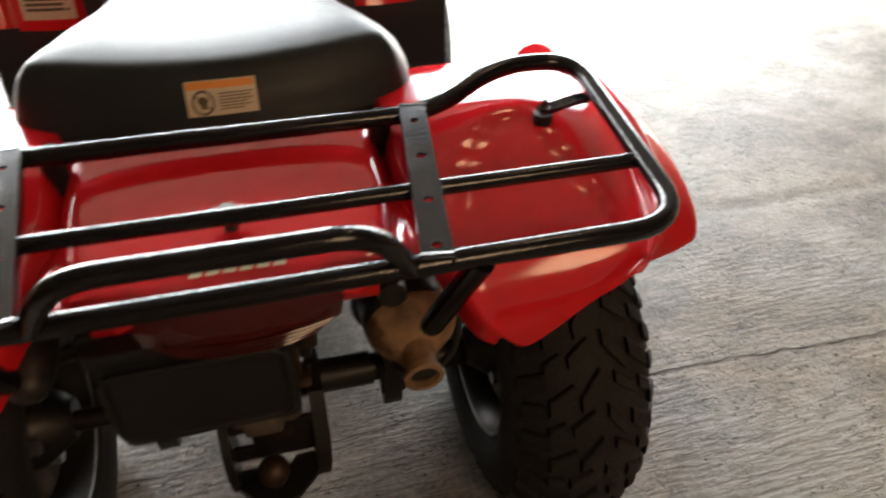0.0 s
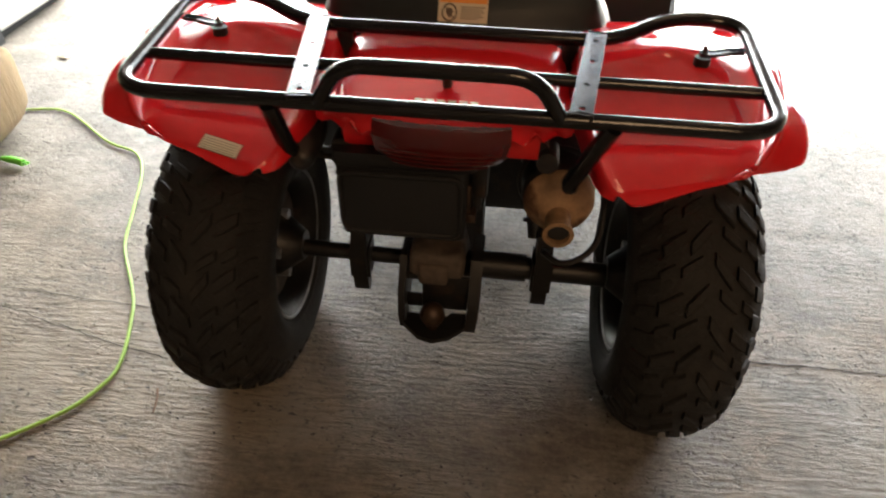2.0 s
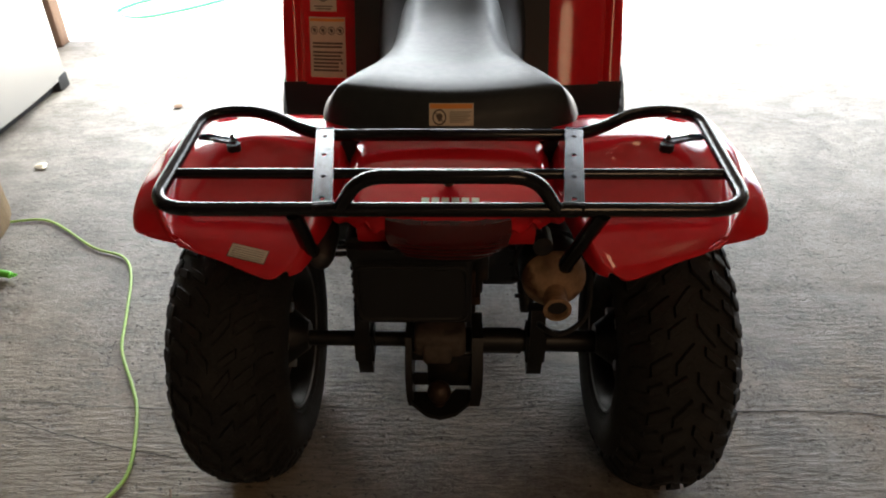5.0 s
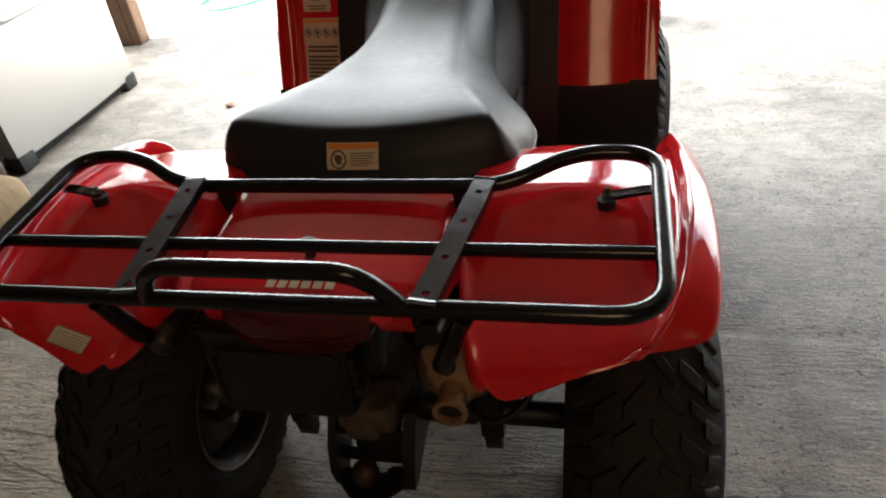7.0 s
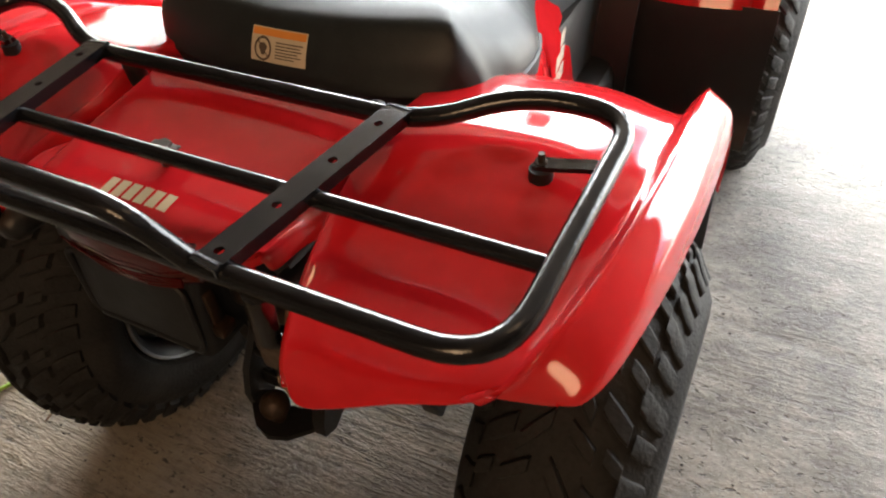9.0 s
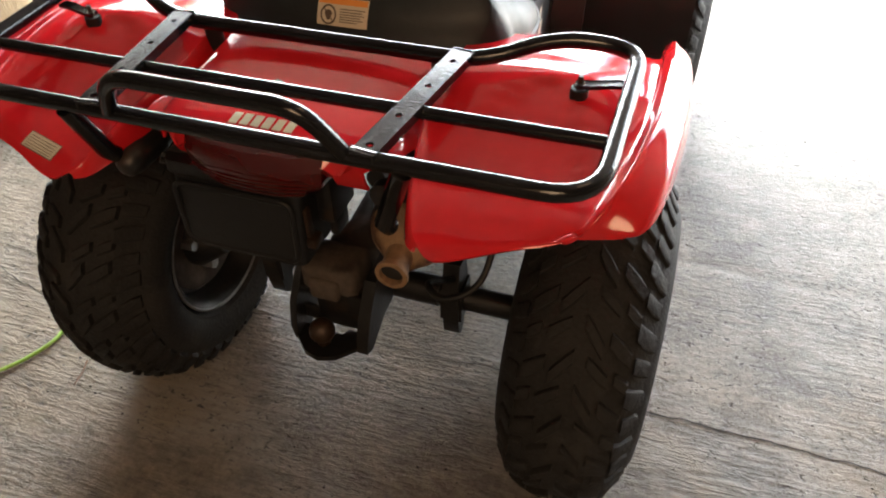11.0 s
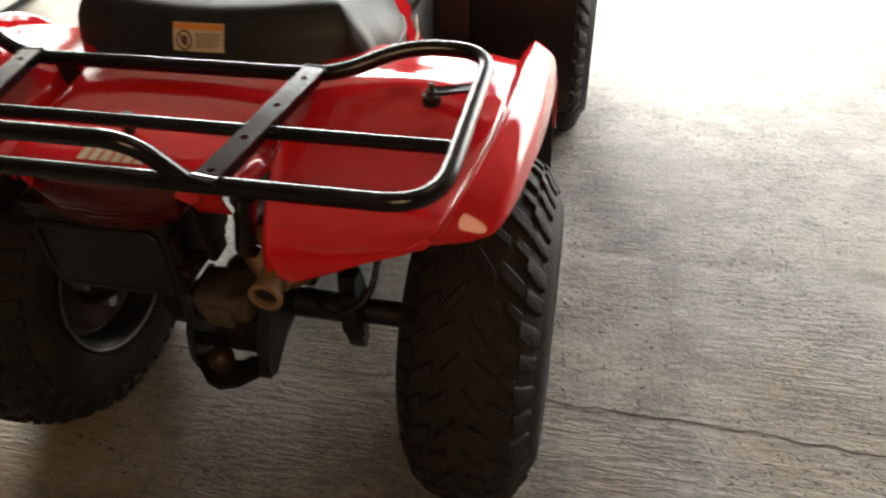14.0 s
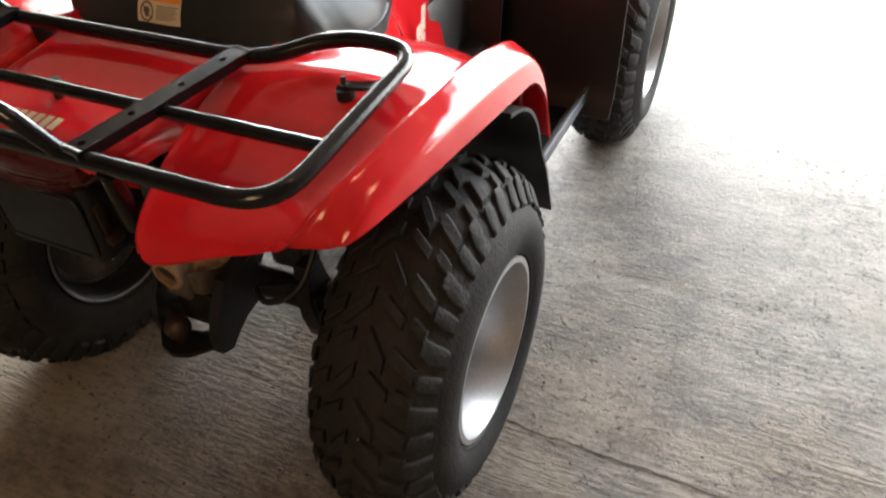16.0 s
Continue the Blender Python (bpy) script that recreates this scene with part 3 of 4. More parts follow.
# tail cover between the fenders
TAIL = [
    (0.032, 0.102, 0.704, 0.690), (0.042, 0.123, 0.7145, 0.694), (0.064, 0.138, 0.7205, 0.698), (0.10, 0.146, 0.7240, 0.699), (0.16, 0.150, 0.7288, 0.699),
    (0.22, 0.152, 0.7336, 0.698), (0.258, 0.153, 0.7366, 0.696), (0.266, 0.153, 0.7371, 0.695), (0.2705, 0.153, 0.7360, 0.692), (0.277, 0.153, 0.722, 0.684), (0.31, 0.153, 0.712, 0.680), (0.40, 0.150, 0.690, 0.65), (0.55, 0.15, 0.665, 0.62),
]
bm = bmesh.new()
rings = []
for y, w, top, low in TAIL:
    wide = w + 0.045 if y > 0.10 else w + 0.032
    low = low if y > 0.10 else low + 0.016
    shape = [(-wide, low - 0.012), (-w - 0.022, low), (-w - 0.008, top - 0.014), (-w + 0.012, top - 0.002), (-w * 0.4, top + 0.003), (w * 0.4, top + 0.003), (w - 0.012, top - 0.002), (w + 0.008, top - 0.014), (w + 0.022, low), (wide, low - 0.012)]
    rings.append([(x, y + (0.03 * (abs(x) / 0.15) ** 2 if y < 0.06 else 0), z) for x, z in shape])
sheet(bm, rings, -0.004, 4)
part("tail_cover", bm, RED, bike, "red plastic tail cover", 60)
# tabs on both sides of the tail lamp
for side in (-1, 1):
    bm = bmesh.new()
    sheet(bm, [[(side * x - 0.004, 0.075 + back, z) for x in (0.094, 0.108, 0.124, 0.137)] for z, back in ((0.722, -0.010), (0.695, -0.006), (0.668, 0.0), (0.653, 0.008))], 0.004, 3)
    part("tail_tab", bm, RED, bike, "red plastic tab beside the tail lamp")
# tail lamp
bm = bmesh.new()
rings = []
for z, w, y in ((0.722, 0.092, 0.046), (0.716, 0.097, 0.028), (0.698, 0.098, 0.020), (0.674, 0.093, 0.022), (0.655, 0.080, 0.034), (0.643, 0.062, 0.052)):
    rings.append([(-w, y + 0.05, z), (-w * 0.96, y + 0.018, z), (-w * 0.6, y + 0.004, z), (0, y, z), (w * 0.6, y + 0.004, z), (w * 0.96, y + 0.018, z), (w, y + 0.05, z)])
loft(bm, rings)
lamp = part("tail_lamp", bm, RED_LENS, bike, "dark red plastic tail lamp lens", 30)
bm = bmesh.new()
for k in range(4):
    z = 0.660 + 0.008 * k
    tube(bm, curve([(-0.066 - 0.005 * k, 0.037 - 0.003 * k, z), (-0.03, 0.027 - 0.003 * k, z), (0.03, 0.027 - 0.003 * k, z), (0.066 + 0.005 * k, 0.037 - 0.003 * k, z)], 4), 0.0012, 6)
part("lens_rib", bm, RED_LENS, lamp)


tail_tree = bvh(bike.children[[c.name for c in bike.children].index("tail_cover")])
bm = bmesh.new()
spot = draped(tail_tree, (-0.042, 0.064, 0.80), (0.090, 0, 0), (0, 0.021, 0), (0, 0, -1), 0.001)
for k in range(6):
    draped_quad(bm, spot, k / 6 + 0.020, 0.0, (k + 1) / 6 - 0.020, 1.0, 0.0, 2, 4)
tagged(part("brand_decal", bm, LETTER, bike, "cream brand decal bars"), kind="stuff")

# seat
SEAT = [
    (0.298, 0.205, 0.188, 0.728, 0.697), (0.306, 0.218, 0.202, 0.744, 0.690), (0.316, 0.228, 0.211, 0.767, 0.686), (0.328, 0.234, 0.209, 0.7845, 0.684), (0.337, 0.2365, 0.204, 0.7950, 0.682), (0.347, 0.2372, 0.200, 0.8003, 0.681),
    (0.362, 0.238, 0.194, 0.8025, 0.680), (0.385, 0.242, 0.184, 0.804, 0.676), (0.42, 0.248, 0.168, 0.8035, 0.670), (0.50, 0.247, 0.138, 0.799, 0.662), (0.58, 0.222, 0.118, 0.787, 0.660),
    (0.68, 0.180, 0.106, 0.777, 0.665), (0.78, 0.152, 0.096, 0.774, 0.665), (0.88, 0.140, 0.088, 0.782, 0.680), (0.96, 0.134, 0.080, 0.801, 0.700),
    (1.02, 0.126, 0.068, 0.823, 0.730), (1.055, 0.108, 0.052, 0.834, 0.765), (1.080, 0.072, 0.034, 0.834, 0.795),
]


def seat_ring(y, w, flat_w, top, low):
    """Flat, slightly dished top with sloping flanks."""
    d, h = w - flat_w, top - low
    dish = 0.004 - 0.006 * min(1.0, max(0.0, (y - 0.70) / 0.25))
    half = [(w, low), (w + 0.002, low + 0.25 * h), (w - 0.10 * d, low + 0.50 * h), (w - 0.45 * d, low + 0.74 * h), (w - 0.86 * d, low + 0.93 * h), (flat_w - 0.014, top), (flat_w * 0.5, top - dish * 0.5), (0.0, top - dish)]
    run = half + [(-x, z) for x, z in reversed(half[:-1])]
    bow = 0.050 * max(0.0, 1 - (y - 0.30) / 0.30)
    return [(p.x, y + bow * (p.x / 0.24) ** 2, p.y) for p in curve([(x, z, 0) for x, z in run], 3)]


bm = bmesh.new()
keys = [curve([Vector((y, w, flat_w)) for y, w, flat_w, top, low in SEAT], 4), curve([Vector((y, top, low)) for y, w, flat_w, top, low in SEAT], 4)]
loft(bm, [seat_ring(a.x, a.y, a.z, b.y, b.z) for a, b in zip(*keys)])
seat = part("seat", bm, VINYL, bike, "black vinyl saddle seat with grey sheen", 70)
bm = bmesh.new()
edge = [(-s.y * 1.004, s.x + 0.050 * max(0.0, 1 - (s.x - 0.30) / 0.30), 0.700) for s in keys[0][:40]]
tube(bm, edge, 0.004, 6)
part("seat_piping", bm, BLACK, seat, "black edge trim")
bm = bmesh.new()
tube(bm, [(-x, y, z) for x, y, z in edge], 0.004, 6)
part("seat_piping", bm, BLACK, seat, "black edge trim")


def warning_label(parent, tree, corner, right, up, way, head, lines, signs=(), name="warning_label", edge=False):
    """A thin printed label on a surface: head band, signs and lines that cannot be read."""
    spot = draped(tree, corner, right, up, way, 0.0008)
    w, h = Vector(right).length, Vector(up).length
    bm = bmesh.new()
    draped_quad(bm, spot, 0, 0, 1, 1, 0.0)
    ob = part(name, bm, LABEL_INK if edge else LABEL, parent, "cream printed warning label")
    if edge:
        bm = bmesh.new()
        draped_quad(bm, spot, 0.02, 0.05, 0.98, 0.95, 0.0004)
        part("label_face", bm, LABEL, ob)
    if head:
        bm = bmesh.new()
        draped_quad(bm, spot, 0.02, 1 - head, 0.98, 0.98, 0.0006)
        part("label_band", bm, LABEL_ORANGE, ob, "orange warning band")
    bm = bmesh.new()
    for x0, x1, y in lines:
        draped_quad(bm, spot, x0, y, x1, y + 0.035, 0.0008, 4, 1)
    tagged(part("label_print", bm, LABEL_INK, ob), kind="stuff")
    for cx, cy, r in signs:
        bm = bmesh.new()
        ring = [[bm.verts.new(spot(cx + q / w * math.cos(a), cy + q / h * math.sin(a), 0.001)) for a in (2 * math.pi * k / 24 for k in range(24))] for q in (r, r * 0.80)]
        for k in range(24):
            bm.faces.new((ring[0][k], ring[0][(k + 1) % 24], ring[1][(k + 1) % 24], ring[1][k]))
        bm.faces.new([bm.verts.new(spot(cx + r / w * p[0], cy + r / h * p[1], 0.001)) for p in ((-0.64, 0.54), (-0.54, 0.64), (0.64, -0.54), (0.54, -0.64))])
        bm.faces.new([bm.verts.new(spot(cx + r * 0.42 / w * math.cos(a) * (1 + 0.3 * math.sin(3 * a)), cy + r * 0.52 / h * math.sin(a), 0.0009)) for a in (2 * math.pi * k / 16 for k in range(16))])
        tagged(part("label_sign", bm, LABEL_INK, ob, "round prohibition sign"), kind="stuff")
    return ob


warning_label(bike, bvh(seat), (-0.036, 0.27, 0.748), (0.078, 0, 0), (0, 0.0, 0.0340), (0, 1, 0), 0.22,
              [(0.46, 0.95, 0.62), (0.46, 0.9, 0.53), (0.46, 0.93, 0.44), (0.46, 0.86, 0.35), (0.46, 0.92, 0.26), (0.46, 0.8, 0.17)], [(0.23, 0.40, 0.0125)])
warning_label(bike, bvh(left_fender), (-0.3225, 0.001, 0.9), (0.057, -0.014, 0), (0.005, 0.0225, 0), (0, 0, -1), 0.0,
              [(0.08, 0.92, 0.74), (0.08, 0.92, 0.58), (0.08, 0.92, 0.42), (0.08, 0.92, 0.26), (0.08, 0.92, 0.12)], (), "fender_label", True)

# rear rack
RAIL_Z, TUBE_R = 0.761, 0.0105
half_loop = [(0.0, 0.243, RAIL_Z), (0.232, 0.243, RAIL_Z), (0.318, 0.290, RAIL_Z + 0.024), (0.424, 0.300, RAIL_Z + 0.016), (0.416, 0.0, RAIL_Z)]
loop = half_loop + [(-x, y, z) for x, y, z in reversed(half_loop[1:])]
bm = bmesh.new()
tube(bm, bent(loop, [0.03, 0.075, 0.05, 0.080, 0.060, 0.060, 0.080, 0.05, 0.075], 7, closed=True), TUBE_R, 14, closed=True)
rack = part("rear_rack", bm, TUBE, bike, "black painted tubular steel rack frame")
bm = bmesh.new()
rod(bm, (-0.416, 0.103, RAIL_Z + 0.001), (0.416, 0.103, RAIL_Z + 0.001), 0.0085)
part("middle_rail", bm, TUBE, rack)
bm = bmesh.new()
hoop = [(-0.150, 0.0, RAIL_Z), (-0.116, -0.020, 0.823), (0.116, -0.020, 0.823), (0.150, 0.0, RAIL_Z)]
tube(bm, bent(hoop, 0.07, 8), 0.0100, 14)
part("grab_hoop", bm, TUBE, rack, "black tubular grab hoop")


def strap(side):
    """Flat bar with four punched holes."""
    bm = bmesh.new()
    a, b = Vector((side * 0.172, -0.008, 0.7735)), Vector((side * 0.207, 0.246, 0.7735))
    along = (b - a).normalized()
    across = Vector((along.y, -along.x, 0))
    length, half, hole = (b - a).length, 0.0145, 0.0045
    spots = [0.07, 0.32, 0.60, 0.86]
    cuts = [0.0] + [v for s in spots for v in (s * length - 0.012, s * length + 0.012)] + [length]
    down = Vector((0, 0, -0.013))
    rung = [-1, -0.4142, 0, 0.4142, 1]
    for k in range(len(cuts) - 1):
        p, q = a + along * cuts[k], a + along * cuts[k + 1]
        c = (p + q) / 2
        if k % 2 == 0:
            bm.faces.new([bm.verts.new(p + across * (half * r)) for r in rung] + [bm.verts.new(q + across * (half * r)) for r in reversed(rung)])
            run = [-1, 1]
        else:
            n, ring, square = 16, [], []
            for j in range(n):
                u, v = math.cos(2 * math.pi * j / n), math.sin(2 * math.pi * j / n)
                m = max(abs(u), abs(v))
                ring.append(bm.verts.new(c + along * (hole * u) + across * (hole * v)))
                square.append(bm.verts.new(c + along * (0.012 * u / m) + across * (half * v / m)))
            for j in range(n):
                bm.faces.new((ring[j], ring[(j + 1) % n], square[(j + 1) % n], square[j]))
            run = rung
        far = (q - p) / 2
        for e in (-1, 1):
            upper = [c + far * r + across * (half * e) for r in run]
            bm.faces.new([bm.verts.new(v) for v in upper] + [bm.verts.new(v + down) for v in (upper[-1], upper[0])])
    bmesh.ops.remove_doubles(bm, verts=bm.verts, dist=0.0003)
    bmesh.ops.recalc_face_normals(bm, faces=bm.faces)
    bmesh.ops.solidify(bm, geom=list(bm.faces), thickness=0.003)
    ob = part("cross_strap", bm, TUBE, rack, "black flat steel strap with punched holes", 30)
    for p, shift in ((a, 0.006), (b, -0.004)):
        bm = bmesh.new()
        pts = [p + across * (0.015 * t) + Vector((0, shift, -0.002 + 0.001 * math.sin(t * 19))) for t in np.linspace(-1, 1, 7)]
        tube(bm, pts, 0.0032, 6)
        part("weld", bm, TUBE, ob, "rough weld bead")


for side in (-1, 1):
    strap(side)
    # stay down to the frame
    bm = bmesh.new()
    foot = 0.176 if side > 0 else -0.206
    low = 0.642 if side > 0 else 0.668
    tube(bm, [(side * 0.214, -0.002, RAIL_Z - 0.006), (foot, 0.024, low + 0.012), (foot + 0.002, 0.034, low)], 0.0120, 12)
    part("rack_stay", bm, TUBE, rack, "black rack stay tube")
    # rubber foot under the front rail
    bm = bmesh.new()
    rod(bm, (side * 0.172, 0.250, 0.762), (side * 0.172, 0.254, 0.712), 0.0125)
    part("rubber_foot", bm, BLACK, rack, "black rubber mounting foot")
    # clip from the side rail to the fender
    bm = bmesh.new()
    sheet(bm, [[(side * 0.417, 0.236 + d, 0.758), (side * 0.402, 0.235 + d, 0.7575), (side * 0.386, 0.232 + d, 0.7560), (side * 0.372, 0.229 + d, 0.7550), (side * 0.354, 0.226 + d, 0.7545)] for d in (-0.008, 0.0, 0.008)], 0.005 * side, 3)
    clip = part("fender_clip", bm, TUBE, rack, "black flat clip bolted to the fender")
    bm = bmesh.new()
    rod(bm, (side * 0.360, 0.227, 0.734), (side * 0.360, 0.227, 0.7525), 0.0115, 14)
    part("rubber_pad", bm, BLACK, clip, "black rubber pad")
    bm = bmesh.new()
    rod(bm, (side * 0.360, 0.227, 0.754), (side * 0.360, 0.227, 0.7600), 0.0070, 6)
    rod(bm, (side * 0.360, 0.227, 0.759), (side * 0.360, 0.227, 0.7690), 0.0034, 8)
    part("clip_bolt", bm, OLD_RUST, clip, "rusty bolt stud and nut")
bm = bmesh.new()
rod(bm, (0, 0.122, 0.726), (0, 0.122, 0.752), 0.007, 8)
rod(bm, (0, 0.122, 0.750), (0, 0.122, 0.757), 0.0105, 6)
block(bm, (-0.017, 0.106, 0.7505), (0.017, 0.131, 0.7535), 0.001)
part("rack_bolt", bm, OLD_RUST, rack, "worn rusty bolt on the tail cover")

# muffler
def round_ring(x, y, z, r, seg=32):
    return [(x + r * math.cos(2 * math.pi * k / seg), y, z + r * math.sin(2 * math.pi * k / seg)) for k in range(seg)]


bm = bmesh.new()
loft(bm, [round_ring(0.170, y, z - 0.009, r) for y, z, r in ((0.098, 0.582, 0.046), (0.104, 0.583, 0.052), (0.112, 0.584, 0.053), (0.22, 0.590, 0.055), (0.42, 0.60, 0.055), (0.45, 0.60, 0.04))])
muffler = part("muffler", bm, FRAME, bike, "dark sooty exhaust muffler", 50)
bm = bmesh.new()
loft(bm, [round_ring(x - 0.004, y, z - 0.008, r) for x, y, z, r in ((0.177, 0.118, 0.580, 0.0535), (0.177, 0.098, 0.578, 0.0530), (0.177, 0.091, 0.576, 0.049), (0.177, 0.082, 0.571, 0.038), (0.177, 0.074, 0.565, 0.027), (0.177, 0.068, 0.562, 0.022))])
part("end_cap", bm, RUST, muffler, "tan rusty muffler end cap", 50)
bm = bmesh.new()
loft(bm, [round_ring(0.173, y, z + 0.004, r, 24) for y, z, r in ((0.082, 0.560, 0.019), (0.048, 0.551, 0.0188), (0.041, 0.550, 0.0225), (0.036, 0.550, 0.0225), (0.0355, 0.550, 0.0165), (0.085, 0.560, 0.0150))])
pipe = part("tailpipe", bm, RUST, muffler, "rusty steel tailpipe")
# black plug in the mouth stands in for the unlit hole
bm = bmesh.new()
rod(bm, (0.173, 0.041, 0.5545), (0.173, 0.080, 0.5625), 0.0155, 20)
part("pipe_bore", bm, GASKET, pipe, "sooty black plug standing in for the bore's darkness")
bm = bmesh.new()
tube(bm, [(0.170 + 0.0575 * math.cos(a), 0.14, 0.577 + 0.0605 * math.sin(a)) for a in np.linspace(0, 2 * math.pi, 28, endpoint=False)], 0.004, 6, closed=True)
part("muffler_clamp", bm, FRAME, muffler)

# box under the tail
bm = bmesh.new()
def box_ring(y0, y1, x0, x1, z, r=0.014):
    pts = []
    for cx, cy, a0 in ((x1 - r, y1 - r, 0), (x0 + r, y1 - r, 90), (x0 + r, y0 + r, 180), (x1 - r, y0 + r, 270)):
        pts += [(cx + r * math.cos(radians(a0 + 22.5 * k)), cy + r * math.sin(radians(a0 + 22.5 * k)), z) for k in range(5)]
    return pts


loft(bm, [box_ring(0.062, 0.19, -0.140, 0.030, 0.508), box_ring(0.050, 0.20, -0.150, 0.038, 0.516), box_ring(0.054, 0.21, -0.152, 0.038, 0.575), box_ring(0.062, 0.22, -0.155, 0.040, 0.628), box_ring(0.058, 0.225, -0.160, 0.052, 0.634), box_ring(0.060, 0.225, -0.160, 0.056, 0.652)])
tool_box = part("tool_box", bm, BLACK, bike, "black plastic box under the tail")
for k in range(7):
    bm = bmesh.new()
    block(bm, (-0.158, 0.075, 0.522 + 0.016 * k), (-0.148, 0.135, 0.530 + 0.016 * k), 0.002)
    part("box_rib", bm, BLACK, tool_box)

bm = bmesh.new()
tube(bm, bent([(-0.146, 0.053, 0.522), (-0.148, 0.056, 0.622), (0.030, 0.056, 0.622), (0.030, 0.051, 0.522)], 0.018, 5, closed=True), 0.0042, 8, closed=True)
part("lid_lip", bm, BLACK, tool_box, "raised lip round the lid")
bm = bmesh.new()
block(bm, (0.036, 0.068, 0.556), (0.043, 0.082, 0.604), 0.002)
block(bm, (0.037, 0.064, 0.540), (0.052, 0.088, 0.556), 0.003)
part("lid_latch", bm, OLD_RUST, tool_box, "rusty latch strip on the side")
bm = bmesh.new()
block(bm, (0.040, 0.10, 0.560), (0.066, 0.17, 0.640), 0.006)
block(bm, (0.044, 0.12, 0.520), (0.058, 0.16, 0.566), 0.005)
part("box_bracket", bm, FRAME, tool_box, "black steel bracket beside the box")

# frame behind the box
bm = bmesh.new()
for side in (-1, 1):
    tube(bm, bent([(side * 0.135, 0.10, 0.655), (side * 0.13, 0.40, 0.640), (side * 0.12, 0.62, 0.45), (side * 0.12, 0.70, 0.30)], 0.06, 5), 0.014, 10)
    tube(bm, bent([(side * 0.148, 0.08, 0.645), (side * 0.15, 0.13, 0.640)], 0.02, 3), 0.016, 10)
rod(bm, (-0.135, 0.20, 0.648), (0.135, 0.20, 0.648), 0.012)
part("rear_subframe", bm, FRAME, bike, "black steel subframe")
bm = bmesh.new()
loft(bm, [round_ring(-0.194, y, z + 0.010, r, 16) for y, z, r in ((0.026, 0.640, 0.008), (0.032, 0.641, 0.016), (0.046, 0.642, 0.020), (0.10, 0.643, 0.020), (0.14, 0.645, 0.014))])
stay_mount = part("stay_mount", bm, FRAME, bike, "round black rubber stay mount", 50)
bm = bmesh.new()
tube(bm, curve([(-0.186, 0.085, 0.628), (-0.168, 0.10, 0.618), (-0.150, 0.115, 0.615), (-0.120, 0.13, 0.612)], 4), 0.0045, 8)
part("latch_wire", bm, FRAME, stay_mount, "thin bent steel latch wire")
bm = bmesh.new()
tube(bm, curve([(-0.180, 0.085, 0.640), (-0.160, 0.10, 0.632), (-0.140, 0.12, 0.634)], 4), 0.0035, 8)
part("latch_wire", bm, FRAME, stay_mount)

# rear axle, final drive and hitch
bm = bmesh.new()
rod(bm, (-0.34, AXLE_Y, AXLE_Z - 0.002), (0.0, AXLE_Y, AXLE_Z - 0.006), 0.0165, 18)
axle = part("rear_axle", bm, FRAME, bike, "black solid rear axle tube")
bm = bmesh.new()
rod(bm, (0.0, AXLE_Y, AXLE_Z - 0.006), (0.34, AXLE_Y, AXLE_Z - 0.010), 0.0235, 18)
part("axle_tube", bm, FRAME, axle, "thick black axle tube")
bm = bmesh.new()
rod(bm, (-0.08, AXLE_Y, AXLE_Z - 0.006), (0.15, AXLE_Y, AXLE_Z - 0.008), 0.028, 18)
part("axle_housing", bm, FRAME, axle, "black axle housing")
for side in (-1, 1):
    bm = bmesh.new()
    x = side * 0.180
    plate(bm, [(0.268, 0.190), (0.278, 0.180), (0.294, 0.190), (0.300, 0.21), (0.312, 0.25), (0.318, 0.30), (0.306, 0.355), (0.27, 0.362), (0.254, 0.30), (0.262, 0.22)], 0.030, 0, x)
    plate(bm, [(0.262, 0.228), (0.316, 0.228), (0.316, 0.30), (0.262, 0.30)], 0.040, 0, x)
    part("axle_bracket", bm, FRAME, axle, "black steel shock mount")
    bm = bmesh.new()
    tube(bm, [(x * 0.9, 0.31, 0.33), (x * 0.72, 0.42, 0.56)], 0.016, 12)
    coil = [(x * (0.9 - 0.18 * t) + 0.024 * math.cos(14 * math.pi * t), 0.31 + 0.11 * t, 0.35 + 0.2 * t + 0.024 * math.sin(14 * math.pi * t) * 0.3) for t in np.linspace(0, 1, 90)]
    tube(bm, coil, 0.005, 6)
    part("shock_absorber", bm, FRAME, bike, "black coil shock absorber")
bm = bmesh.new()
loft(bm, [round_ring(-0.024, y, z, r, 20) for y, z, r in ((0.195, 0.296, 0.018), (0.200, 0.296, 0.028), (0.215, 0.294, 0.034), (0.26, 0.288, 0.050), (0.32, 0.285, 0.060), (0.37, 0.29, 0.045), (0.6, 0.33, 0.035))])
block(bm, (-0.070, 0.186, 0.302), (0.032, 0.27, 0.364), 0.012, pose(0, 0.0, 0.0))
block(bm, (-0.052, 0.176, 0.300), (0.004, 0.20, 0.345), 0.008)
block(bm, (-0.012, 0.190, 0.262), (0.024, 0.25, 0.296), 0.010)
part("final_drive", bm, DIRTY, axle, "mud-caked brown final drive casting", 50)
hitch = holder("tow_hitch", bike)
for x, thick in ((-0.077, 0.013), (0.045, 0.022)):
    bm = bmesh.new()
    plate(bm, [(0.285, 0.345), (0.205, 0.345), (0.165, 0.29), (0.150, 0.245), (0.152, 0.212), (0.180, 0.196), (0.20, 0.215), (0.23, 0.235), (0.30, 0.245)], thick, 0, x)
    for v in bm.verts:
        v.co.x += (-0.018 - v.co.x) * 1.7 * max(0.0, 0.262 - v.co.z) + (0.010 if x > 0 else -0.004)
    part("side_plate", bm, FRAME, hitch, "black steel hitch plate")
